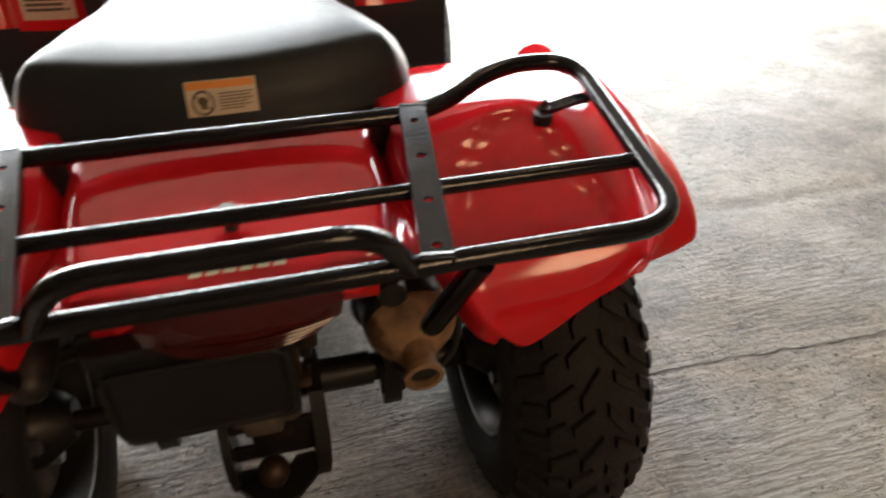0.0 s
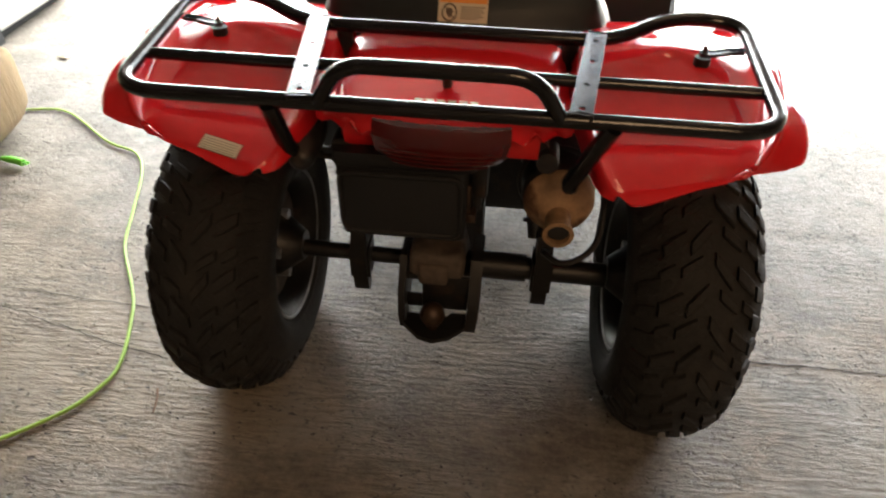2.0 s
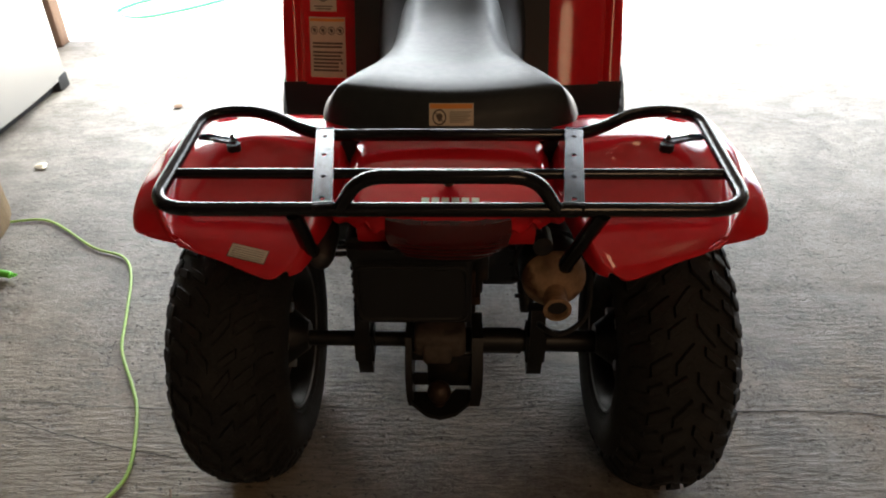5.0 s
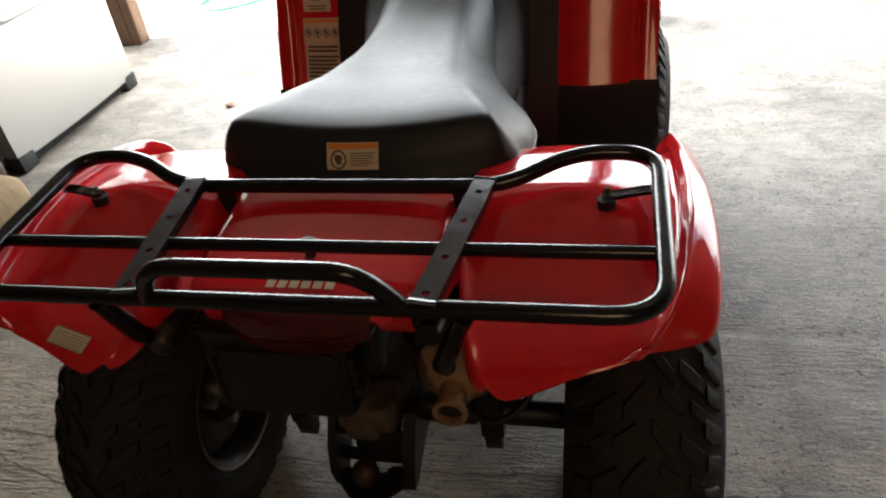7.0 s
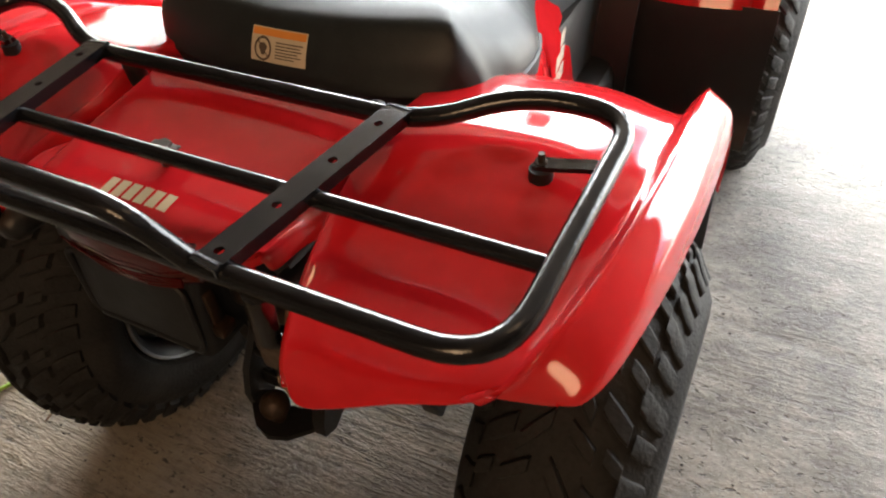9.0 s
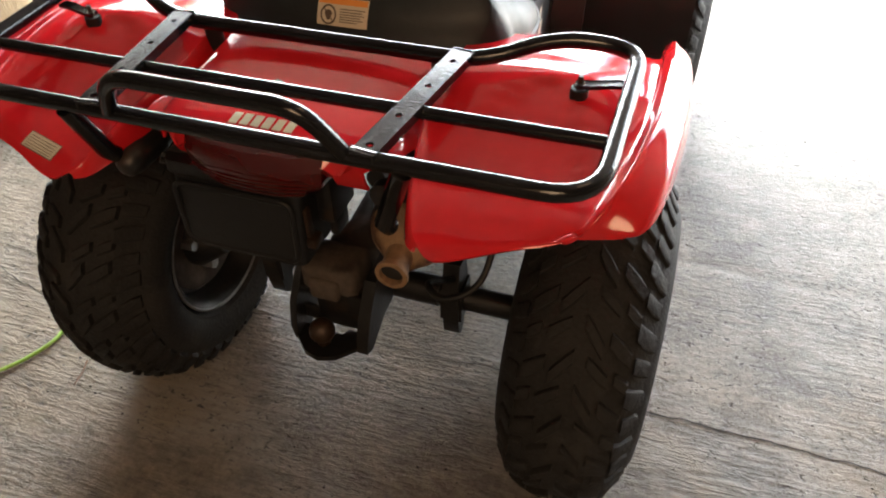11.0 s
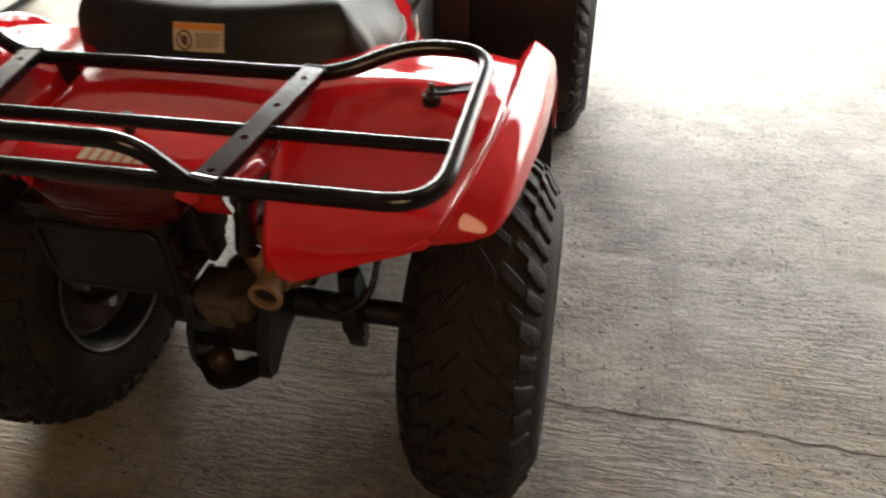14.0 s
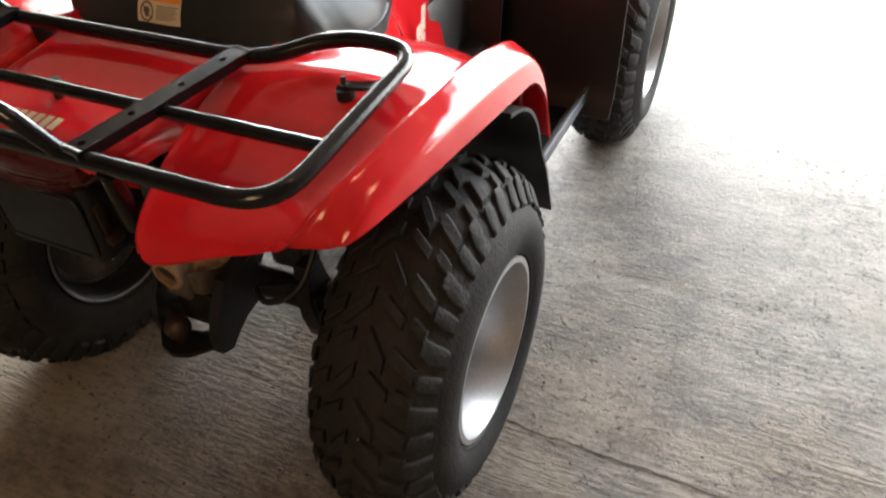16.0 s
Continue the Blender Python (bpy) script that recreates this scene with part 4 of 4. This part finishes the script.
# cross plate behind the ball, with a slot cut beside it
bm = bmesh.new()
for a, b in (((-0.076, 0.304), (-0.036, 0.318)), ((-0.044, 0.234), (0.054, 0.316)), ((-0.074, 0.236), (-0.044, 0.266))):
    block(bm, (a[0], 0.186, a[1]), (b[0], 0.193, b[1]), 0.001)
part("cross_plate", bm, FRAME, hitch, "black steel cross plate with a slot")
bm = bmesh.new()
plate(bm, [(-0.083, 0.172), (-0.075, 0.148), (-0.045, 0.118), (-0.018, 0.110), (0.012, 0.120), (0.040, 0.148), (0.052, 0.185), (0.012, 0.185), (0.004, 0.172), (-0.034, 0.168), (-0.040, 0.176), (-0.072, 0.176)], 0.010, 2, 0.222)
part("tongue", bm, FRAME, hitch, "black steel tow tongue")
bm = bmesh.new()
bmesh.ops.create_uvsphere(bm, u_segments=20, v_segments=12, radius=0.0235, matrix=pose(-0.020, 0.146, 0.258))
rod(bm, (-0.020, 0.146, 0.205), (-0.020, 0.146, 0.245), 0.012)
part("tow_ball", bm, OLD_RUST, hitch, "rusty tow ball")
bm = bmesh.new()
tube(bm, curve([(0.185, 0.26, 0.335), (0.17, 0.18, 0.40), (0.205, 0.155, 0.40), (0.255, 0.18, 0.43), (0.262, 0.25, 0.50), (0.24, 0.38, 0.58)], 6), 0.0055, 8)
part("brake_cable", bm, BLACK, bike, "black brake cable")

# frame column between the box and the muffler
bm = bmesh.new()
block(bm, (-0.004, 0.39, 0.20), (0.058, 0.44, 0.66), 0.010)
tube(bm, [(0.03, 0.40, 0.60), (0.045, 0.42, 0.45), (0.02, 0.41, 0.30)], 0.018, 10)
part("frame_column", bm, FRAME, bike, "black frame column")

# engine and belly, deep in shade
bm = bmesh.new()
block(bm, (-0.13, 0.62, 0.15), (0.19, 1.20, 0.60), 0.03)
block(bm, (-0.19, 0.80, 0.24), (0.24, 1.05, 0.45), 0.03)
part("engine", bm, FRAME, bike, "dark engine block under the seat")
bm = bmesh.new()
block(bm, (-0.13, 0.45, 0.58), (0.13, 1.0, 0.68), 0.02)
part("air_box", bm, BLACK, bike, "black air box")

# side covers below the seat: red panel with a silver decal
for side in (-1, 1):
    bm = bmesh.new()
    rows = [[(side * x, y, z) for x, z in prof] for y, prof in (
        (0.36, ((0.226, 0.710), (0.232, 0.698), (0.225, 0.68))), (0.46, ((0.236, 0.702), (0.254, 0.685), (0.259, 0.66))),
        (0.56, ((0.214, 0.695), (0.240, 0.66), (0.250, 0.61))), (0.66, ((0.160, 0.69), (0.205, 0.62), (0.225, 0.53))),
        (0.76, ((0.132, 0.685), (0.190, 0.59), (0.215, 0.47))), (0.84, ((0.122, 0.685), (0.180, 0.58), (0.205, 0.45))))]
    sheet(bm, rows, 0.004 * side, 4)
    part("side_cover", bm, RED, bike, "red side panel below the seat", 60)
    bm = bmesh.new()
    rng = random.Random(7)
    for k in range(5):
        u = k / 4
        y, z = 0.672 + 0.05 * u, 0.575 + 0.016 * math.sin(k * 2.1) + 0.03 * u
        x = 0.2175 - 0.10 * (y - 0.66) + 0.0035 + (0.60 - z) * 0.12
        bm.faces.new([bm.verts.new((side * (x + 0.002), y + a, z + b)) for a, b in ((-0.010, -0.012 - 0.006 * rng.random()), (0.009, -0.008), (0.012, 0.014), (-0.006, 0.010 + 0.006 * rng.random()))])
    part("side_decal", bm, SILVER, bike, "ragged silver decal")

# tank cover round the nose of the seat
TANK_ROWS = [(0.70, 0.155, 0.70, 0.50), (0.82, 0.168, 0.715, 0.47), (0.94, 0.182, 0.745, 0.47), (1.02, 0.196, 0.790, 0.48), (1.085, 0.210, 0.838, 0.49), (1.13, 0.216, 0.860, 0.50), (1.20, 0.212, 0.862, 0.51), (1.28, 0.205, 0.852, 0.52), (1.36, 0.18, 0.83, 0.55)]
bm = bmesh.new()
rings = []
for y, w, top, low in TANK_ROWS:
    ring = []
    for k in range(25):
        a = math.pi * (k / 24)
        c, s = math.cos(a), math.sin(a)
        ring.append((w * math.copysign(abs(c) ** 0.55, c), y, low + (top - low) * abs(s) ** 0.5))
    rings.append(ring)
sheet(bm, [r[::2] for r in rings], -0.005, 3)
part("tank_cover", bm, TANK, bike, "dark grey plastic tank cover", 60)

# front fenders with black mud guards below
for side in (1, -1):
    bm = bmesh.new()
    rows = []
    for x, lift in ((0.15, -0.02), (0.20, -0.004), (0.24, 0.0), (0.33, 0.0), (0.43, 0.008), (0.447, 0.002), (0.464, 0.032), (0.482, 0.026), (0.494, -0.02), (0.497, -0.10)):
        bow = 0.014 * max(0.0, 1 - ((x - 0.335) / 0.105) ** 2)
        rows.append([(side * x, y - bow + (0.012 if 0.44 < x < 0.45 else 0), z + lift * k) for y, z, k in (
            (1.172, 0.500, 0.0), (1.200, 0.56, 0.02), (1.240, 0.66, 0.1), (1.282, 0.76, 0.5), (1.322, 0.812, 1.0), (1.38, 0.830, 1.0), (1.50, 0.830, 1.0), (1.64, 0.79, 1.0), (1.77, 0.69, 1.0), (1.82, 0.58, 1.0))])
    sheet(bm, rows, 0.005 * side, 4)
    fender = part("front_fender", bm, RED, bike, "red plastic front fender", 60)
    front_left = fender if side < 0 else None
    bm = bmesh.new()
    rows = [[(side * x, y, z) for x in (0.12, 0.28, 0.42, 0.49, 0.503)] for y, z in ((1.168, 0.508), (1.160, 0.47), (1.150, 0.36), (1.135, 0.27), (1.10, 0.225))]
    sheet(bm, rows, -0.006 * side, 3)
    part("mud_guard", bm, BLACK, bike, "black plastic mud guard")
    bm = bmesh.new()
    block(bm, (min(side * 0.16, side * 0.40), 0.72, 0.215), (max(side * 0.16, side * 0.40), 1.11, 0.235), 0.006)
    part("footboard", bm, BLACK, bike, "black ribbed footboard")
    bm = bmesh.new()
    tilt = math.degrees(math.atan2(-0.04, 0.45))
    block(bm, (-0.006, -0.24, -0.016), (0.006, 0.24, 0.016), 0.003, pose(side * 0.435, 0.92, 0.285, tilt))
    part("foot_bar", bm, BAR, bike, "grey flat steel foot guard bar")
    # inner knee panel
    bm = bmesh.new()
    rows = [[(side * x, y, z) for y, z in ((0.98, 0.30), (1.0, 0.5), (1.06, 0.66), (1.13, 0.80))] for x in (0.175, 0.225, 0.264)]
    sheet(bm, rows, 0.005 * side, 3)
    part("knee_panel", bm, BLACK, bike, "black inner panel")

# cap on the front fender, cowl, bars and front rack
bm = bmesh.new()
loft(bm, [[(0.366 + r * math.cos(a), 1.312 + r * math.sin(a), z - 0.030) for a in (2 * math.pi * k / 32 for k in range(32))] for r, z in ((0.058, 0.825), (0.061, 0.845), (0.062, 0.850), (0.062, 0.874), (0.058, 0.882), (0.047, 0.883), (0.044, 0.880), (0.01, 0.880))])
part("storage_cap", bm, BLACK, bike, "round black screw cap", 30)
bm = bmesh.new()
loft(bm, [[(w * math.copysign(abs(math.cos(a)) ** 0.7, math.cos(a)), y, z + h * math.sin(a)) for a in (2 * math.pi * k / 24 for k in range(24))] for y, w, z, h in ((1.20, 0.12, 0.843, 0.02), (1.24, 0.22, 0.832, 0.040), (1.30, 0.27, 0.826, 0.052), (1.42, 0.27, 0.82, 0.055), (1.60, 0.20, 0.81, 0.07), (1.72, 0.10, 0.78, 0.04))])
part("front_cowl", bm, RED, bike, "red front cowl behind the handlebar", 60)
bm = bmesh.new()
block(bm, (-0.034, -0.004, -0.016), (0.034, 0.004, 0.016), 0.002, pose(0.137, 1.222, 0.842, -35, 18, 6))
part("cowl_label", bm, SILVER, bike, "worn silver and red label")
bm = bmesh.new()
rod(bm, (0.232, 1.205, 0.803), (0.232, 1.245, 0.813), 0.020, 16)
part("switch_knob", bm, BLACK, bike, "round black socket cover")
bm = bmesh.new()
tube(bm, bent([(-0.40, 1.12, 0.99), (-0.25, 1.17, 1.00), (-0.12, 1.22, 0.985), (0.12, 1.22, 0.985), (0.25, 1.17, 1.00), (0.40, 1.12, 0.99)], 0.06, 5), 0.011, 10)
bar = part("handlebar", bm, TUBE, bike, "black handlebar")
for side in (-1, 1):
    bm = bmesh.new()
    rod(bm, (side * 0.30, 1.153, 0.997), (side * 0.42, 1.113, 0.989), 0.017)
    part("grip", bm, BLACK, bar, "black rubber grip")
    bm = bmesh.new()
    tube(bm, [(side * 0.27, 1.175, 0.99), (side * 0.33, 1.21, 0.975), (side * 0.40, 1.20, 0.965)], 0.006, 8)
    part("brake_lever", bm, BLACK, bar, "black lever")
bm = bmesh.new()
loft(bm, [[(-0.033 + r * math.cos(a), 1.225 + 0.9 * r * math.sin(a), z) for a in (2 * math.pi * k / 24 for k in range(24))] for r, z in ((0.040, 0.850), (0.043, 0.847), (0.043, 0.884), (0.038, 0.894), (0.02, 0.897))])
block(bm, (0.005, 1.25, 0.85), (0.10, 1.31, 0.99), 0.012)
part("steering_pod", bm, BLACK, bar, "black key and meter pod")
bm = bmesh.new()
block(bm, (-0.245, 1.13, 0.768), (-0.170, 1.20, 0.822), 0.012)
tube(bm, curve([(-0.215, 1.15, 0.80), (-0.210, 1.148, 0.84), (-0.225, 1.146, 0.875), (-0.250, 1.145, 0.905), (-0.262, 1.144, 0.925)], 5), [0.016 + 0.010 * min(1, k / 14) for k in range(21)], 12)
part("shift_lever", bm, BLACK, bike, "black gear selector lever")
bm = bmesh.new()
tube(bm, bent([(0.12, 1.40, 0.847), (0.34, 1.40, 0.847), (0.43, 1.44, 0.847), (0.43, 1.85, 0.84), (-0.43, 1.85, 0.84), (-0.43, 1.44, 0.847), (-0.34, 1.40, 0.847), (-0.12, 1.40, 0.847)], 0.06, 6), 0.0105, 10)
tube(bm, [(-0.30, 1.40, 0.847), (0.30, 1.40, 0.847)], 0.0095, 10)
tube(bm, [(-0.43, 1.64, 0.844), (0.43, 1.64, 0.844)], 0.0085, 10)
for x in (-0.24, 0.24):
    rod(bm, (x, 1.40, 0.847), (x, 1.41, 0.79), 0.012)
    rod(bm, (x * 0.8, 1.84, 0.85), (x * 0.8, 1.78, 0.66), 0.010)
part("front_rack", bm, TUBE, bike, "black tubular front rack")
front_tree = bvh(front_left)
warning_label(bike, front_tree, (-0.415, 1.10, 0.695), (0.078, 0, 0), (0, 0, 0.085), (0, 1, 0), 0.0, [(0.1, 0.9, 0.9), (0.15, 0.85, 0.14), (0.2, 0.8, 0.06)], [(0.5, 0.52, 0.019)])
warning_label(bike, front_tree, (-0.420, 1.10, 0.522), (0.106, 0, 0), (0, 0, 0.158), (0, 1, 0), 0.07,
              [(0.08, 0.92, 0.55), (0.08, 0.9, 0.49), (0.08, 0.92, 0.40), (0.08, 0.86, 0.34), (0.08, 0.9, 0.28), (0.08, 0.92, 0.22), (0.08, 0.8, 0.16), (0.08, 0.9, 0.10)],
              [(0.14 + 0.24 * k, 0.78, 0.011) for k in range(4)])
warning_label(bike, front_tree, (-0.398, 1.10, 0.788), (0.062, 0, 0), (0, 0, 0.026), (0, 1, 0), 0.0, [(0.1, 0.9, 0.7), (0.1, 0.9, 0.45), (0.1, 0.8, 0.2)])


# ---- along the left side: refrigerator, armchair, cord ----
def refrigerator():
    x, y0, y1 = -1.875, 1.62, 2.52
    fridge = tagged(holder("refrigerator", m=pose(x, (y0 + y1) / 2, 0)), "stainless steel refrigerator with a bottom freezer drawer on the slab", "refrigerator")
    w = (y1 - y0) / 2
    bm = bmesh.new()
    block(bm, (-0.74, -w + 0.004, 0.03), (-0.075, w - 0.004, 1.74), 0.01)
    part("cabinet", bm, FRIDGE_GREY, fridge, "grey steel cabinet")
    bm = bmesh.new()
    block(bm, (-0.70, -w + 0.02, 0.0), (-0.05, w - 0.02, 0.05), 0.004)
    block(bm, (-0.09, w - 0.09, 0.0), (-0.012, w + 0.004, 0.07), 0.006)
    block(bm, (-0.09, -w - 0.004, 0.0), (-0.012, -w + 0.09, 0.07), 0.006)
    part("kick_plate", bm, GASKET, fridge, "dark base grille and hinge foot")

    def front(name, a, b, lo, hi, label):
        bm = bmesh.new()
        rings = []
        for z in (lo, lo + 0.008, hi - 0.008, hi):
            pull = 0.008 if z in (lo, hi) else 0.0
            ring = [(-0.068, a, z)] + [(-0.006 * (2 * t - 1) ** 2 * 4 * 0.8 - pull, a + (b - a) * t, z) for t in np.linspace(0, 1, 13)] + [(-0.068, b, z)]
            rings.append(ring)
        loft(bm, rings)
        return part(name, bm, STAINLESS, fridge, label, 35)

    drawer = front("freezer_drawer", -w, w, 0.045, 0.648, "stainless freezer drawer front")
    front("left_door", -w, -0.003, 0.662, 1.75, "stainless upper door")
    front("right_door", 0.003, w, 0.662, 1.75, "stainless upper door")
    bm = bmesh.new()
    block(bm, (-0.076, -w + 0.01, 0.08), (-0.050, w - 0.01, 1.74))
    part("gasket", bm, GASKET, fridge, "black door gasket")
    bm = bmesh.new()
    tube(bm, curve([(0.0, -w + 0.13, 0.565), (0.045, -w + 0.15, 0.567), (0.055, -w + 0.25, 0.570), (0.058, 0, 0.573), (0.055, w - 0.25, 0.570), (0.045, w - 0.15, 0.567), (0.0, w - 0.13, 0.565)], 6), 0.016, 12)
    part("handle", bm, STEEL, drawer, "curved brushed steel bar handle")
    for side in (-1, 1):
        bm = bmesh.new()
        tube(bm, curve([(0.0, side * 0.05, 0.78), (0.045, side * 0.05, 0.80), (0.055, side * 0.05, 1.1), (0.045, side * 0.05, 1.40), (0.0, side * 0.05, 1.42)], 6), 0.013, 12)
        part("handle", bm, STEEL, fridge, "brushed steel bar handle")


refrigerator()


def pad(bm, lo, hi, seg=8):
    """A stuffed cushion: a block with bulging faces."""
    res = bmesh.ops.create_cube(bm, size=2.0)
    bmesh.ops.subdivide_edges(bm, edges=list({e for v in res["verts"] for e in v.link_edges}), cuts=seg, use_grid_fill=True)
    bm.verts.ensure_lookup_table()
    size, mid = (Vector(hi) - Vector(lo)) / 2, (Vector(hi) + Vector(lo)) / 2
    for v in bm.verts:
        if v.tag:
            continue
        n = v.co.copy()
        r = (abs(n.x) ** 6 + abs(n.y) ** 6 + abs(n.z) ** 6) ** (1 / 6)
        n /= r
        v.co = Vector([n[k] * size[k] + mid[k] for k in range(3)])
        v.co += 0.008 * Vector((noise.noise(v.co * 9), noise.noise(v.co * 9 + Vector((4, 0, 0))), noise.noise(v.co * 9 + Vector((0, 7, 0)))))
        v.tag = True


def armchair():
    chair = tagged(holder("armchair", m=pose(-1.440, 0.80, 0, 0, 0, 4)), "tan ribbed fabric armchair with dark wooden arm posts", "armchair")
    for name, lo, hi, lab in (
        ("front_pad", (-0.30, -0.40, 0.03), (0.034, 0.40, 0.275), "tan ribbed lower front pad"),
        ("seat_cushion", (-0.66, -0.37, 0.255), (0.020, 0.37, 0.425), "tan ribbed seat cushion"),
        ("arm", (-0.80, 0.365, 0.44), (-0.045, 0.475, 0.53), "tan rolled arm pad"),
        ("arm", (-0.80, -0.475, 0.44), (-0.045, -0.365, 0.53), "tan rolled arm pad"),
        ("backrest", (-0.96, -0.35, 0.30), (-0.64, 0.35, 1.02), "tan ribbed padded backrest")):
        bm = bmesh.new()
        pad(bm, lo, hi)
        part(name, bm, CORDUROY, chair, lab, 80)
    for y in (-0.42, 0.42):
        bm = bmesh.new()
        block(bm, (-0.76, y - 0.015, 0.10), (-0.09, y + 0.015, 0.28), 0.004)
        part("side_rail", bm, DARK_WOOD, chair, "dark wooden side rail")
        for x in (-0.13, -0.72):
            bm = bmesh.new()
            block(bm, (x - 0.024, y - 0.020, 0.275), (x + 0.024, y + 0.020, 0.46), 0.005)
            part("arm_post", bm, DARK_WOOD, chair, "dark wooden arm post")
            bm = bmesh.new()
            block(bm, (x - 0.10, y - 0.018, 0.0), (x - 0.05, y + 0.018, 0.105), 0.004)
            part("foot", bm, DARK_WOOD, chair, "short dark wooden foot")


armchair()


def floor_cord(name, points, radius, mat, label, category, lift=0.0):
    bm = bmesh.new()
    tube(bm, [p + Vector((0, 0, radius + lift)) for p in curve([(x, y, 0) for x, y in points], 7)], radius, 8)
    return tagged(part(name, bm, mat), label, category)


cord = floor_cord("extension_cord", [(-1.62, 1.17), (-1.50, 1.21), (-1.37, 1.208), (-1.16, 1.047), (-1.04, 0.99), (-0.977, 0.889), (-0.92, 0.70), (-0.878, 0.556), (-0.80, 0.42), (-0.756, 0.330), (-0.716, 0.181), (-0.727, 0.106), (-0.79, 0.02), (-0.95, -0.08), (-1.3, -0.16)], 0.0042, CORD, "lime green extension cord snaking over the floor", "cord")
bm = bmesh.new()
tube(bm, curve([(-1.42, 0.90, 0.013), (-1.385, 0.893, 0.016), (-1.36, 0.888, 0.016), (-1.34, 0.884, 0.013)], 4), [0.005 + 0.006 * min(1, k / 4) for k in range(13)], 10)
rod(bm, (-1.34, 0.880, 0.015), (-1.322, 0.876, 0.015), 0.003, 6)
rod(bm, (-1.34, 0.890, 0.013), (-1.322, 0.886, 0.013), 0.003, 6)
tube(bm, curve([(-1.62, 0.80, 0.005), (-1.52, 0.86, 0.005), (-1.42, 0.90, 0.012)], 6), 0.0042, 8)
tagged(part("cord_plug", bm, PLUG), "bright green plug end of a cord on the floor", "plug")

# ---- at the opening: posts and what stands outside ----
def post(name, x, y, w, d, h, label):
    bm = bmesh.new()
    for k, (a, b) in enumerate(((0.0, 0.36), (0.38, 0.70), (0.715, 1.0))):
        block(bm, (x + w * a, y + 0.004 * k, 0.0), (x + w * b, y + d - 0.006 * k, h), 0.004)
    return tagged(part(name, bm, WOOD), label, "post", kind="structure")


post("post_1", 0.570, 3.07, 0.155, 0.12, 2.5, "weathered brown timber post between the bays")
post("post_2", -2.40, 3.12, 0.20, 0.12, 2.5, "weathered brown timber door post")
bm = bmesh.new()
rod(bm, (0.665, 3.035, 0.0), (0.665, 3.035, 2.5), 0.016, 10)
tagged(part("pipe_conduit", bm, GALV), "thin grey metal pipe beside the post", "pipe")
bm = bmesh.new()
block(bm, (0.60, 3.045, 0.17), (0.635, 3.075, 0.24), 0.004)
tagged(part("wall_socket", bm, GALV), "small grey socket box on the post", "socket")
bm = bmesh.new()
rod(bm, (-2.36, 3.09, 0.0), (-2.36, 3.09, 2.5), 0.022, 10)
tagged(part("door_track", bm, GALV), "grey metal channel on the door post", "pipe")
floor_cord("garden_hose", [(-3.1, 4.48), (-2.70, 4.86), (-2.38, 5.04), (-2.20, 5.02), (-2.27, 4.80), (-1.95, 4.31), (-2.10, 4.05), (-2.15, 3.82), (-1.96, 3.70), (-1.745, 3.857), (-1.5, 4.15), (-1.2, 4.6), (-0.6, 5.0)], 0.011, HOSE, "loose green garden hose on the apron", "hose", -0.004)
bm = bmesh.new()
loft(bm, [[(1.63 + r * math.cos(a), 5.30 + r * math.sin(a), z) for a in (2 * math.pi * k / 28 for k in range(28))] for r, z in ((0.10, -0.004), (0.125, 0.01), (0.13, 0.08), (0.128, 0.30), (0.135, 0.31), (0.135, 0.33), (0.12, 0.33), (0.115, 0.03))])
tagged(part("bucket", bm, GALV), "scuffed grey bucket standing outside", "bucket")
# litter on the slab
for name, x, y, r, mat, lab in (("dry_leaf", -1.25, 2.22, 0.02, WOOD, "small curled dry leaf"), ("stone_chip", -1.60, 1.62, 0.022, LABEL, "pale chip of stone")):
    bm = bmesh.new()
    bmesh.ops.create_icosphere(bm, subdivisions=2, radius=r)
    for v in bm.verts:
        v.co *= 1 + 0.5 * noise.noise(v.co * 60)
        v.co.z *= 0.35
        v.co.z += r * 0.33
    tagged(part(name, bm, mat, None, "", 30, (x, y, 0.0)), lab, name.split("_")[-1])
bm = bmesh.new()
tube(bm, curve([(-0.607, 0.115, 0.003), (-0.596, 0.085, 0.004), (-0.592, 0.054, 0.003)], 4), 0.0022, 6)
tagged(part("twig", bm, WOOD), "short dark dry twig lying on the concrete", "twig")
# loose grit and crumbs of concrete on the slab
rng = random.Random(11)
bm = bmesh.new()
for k in range(420):
    cx, cy, spread = rng.choice(((-0.75, 0.15, 0.28), (0.22, 0.10, 0.16), (-0.2, -0.25, 0.35), (0.85, 0.35, 0.4), (0.3, 0.9, 0.5), (-0.9, 0.7, 0.4)))
    x, y, r = rng.gauss(cx, spread), rng.gauss(cy, spread), rng.uniform(0.0012, 0.0034)
    z = floor_height(x, y) + r * 0.3
    turn = rng.uniform(0, 6.28)
    ring = [bm.verts.new((x + r * rng.uniform(0.7, 1.5) * math.cos(turn + a), y + r * rng.uniform(0.7, 1.3) * math.sin(turn + a), z - r * 0.4)) for a in (0, 1.26, 2.51, 3.77, 5.03)]
    tip = bm.verts.new((x, y, z + r * 0.6))
    for j in range(5):
        bm.faces.new((ring[j], ring[(j + 1) % 5], tip))
tagged(part("grit", bm, CRACK), "loose dark grit scattered on the concrete", "grit", kind="stuff")
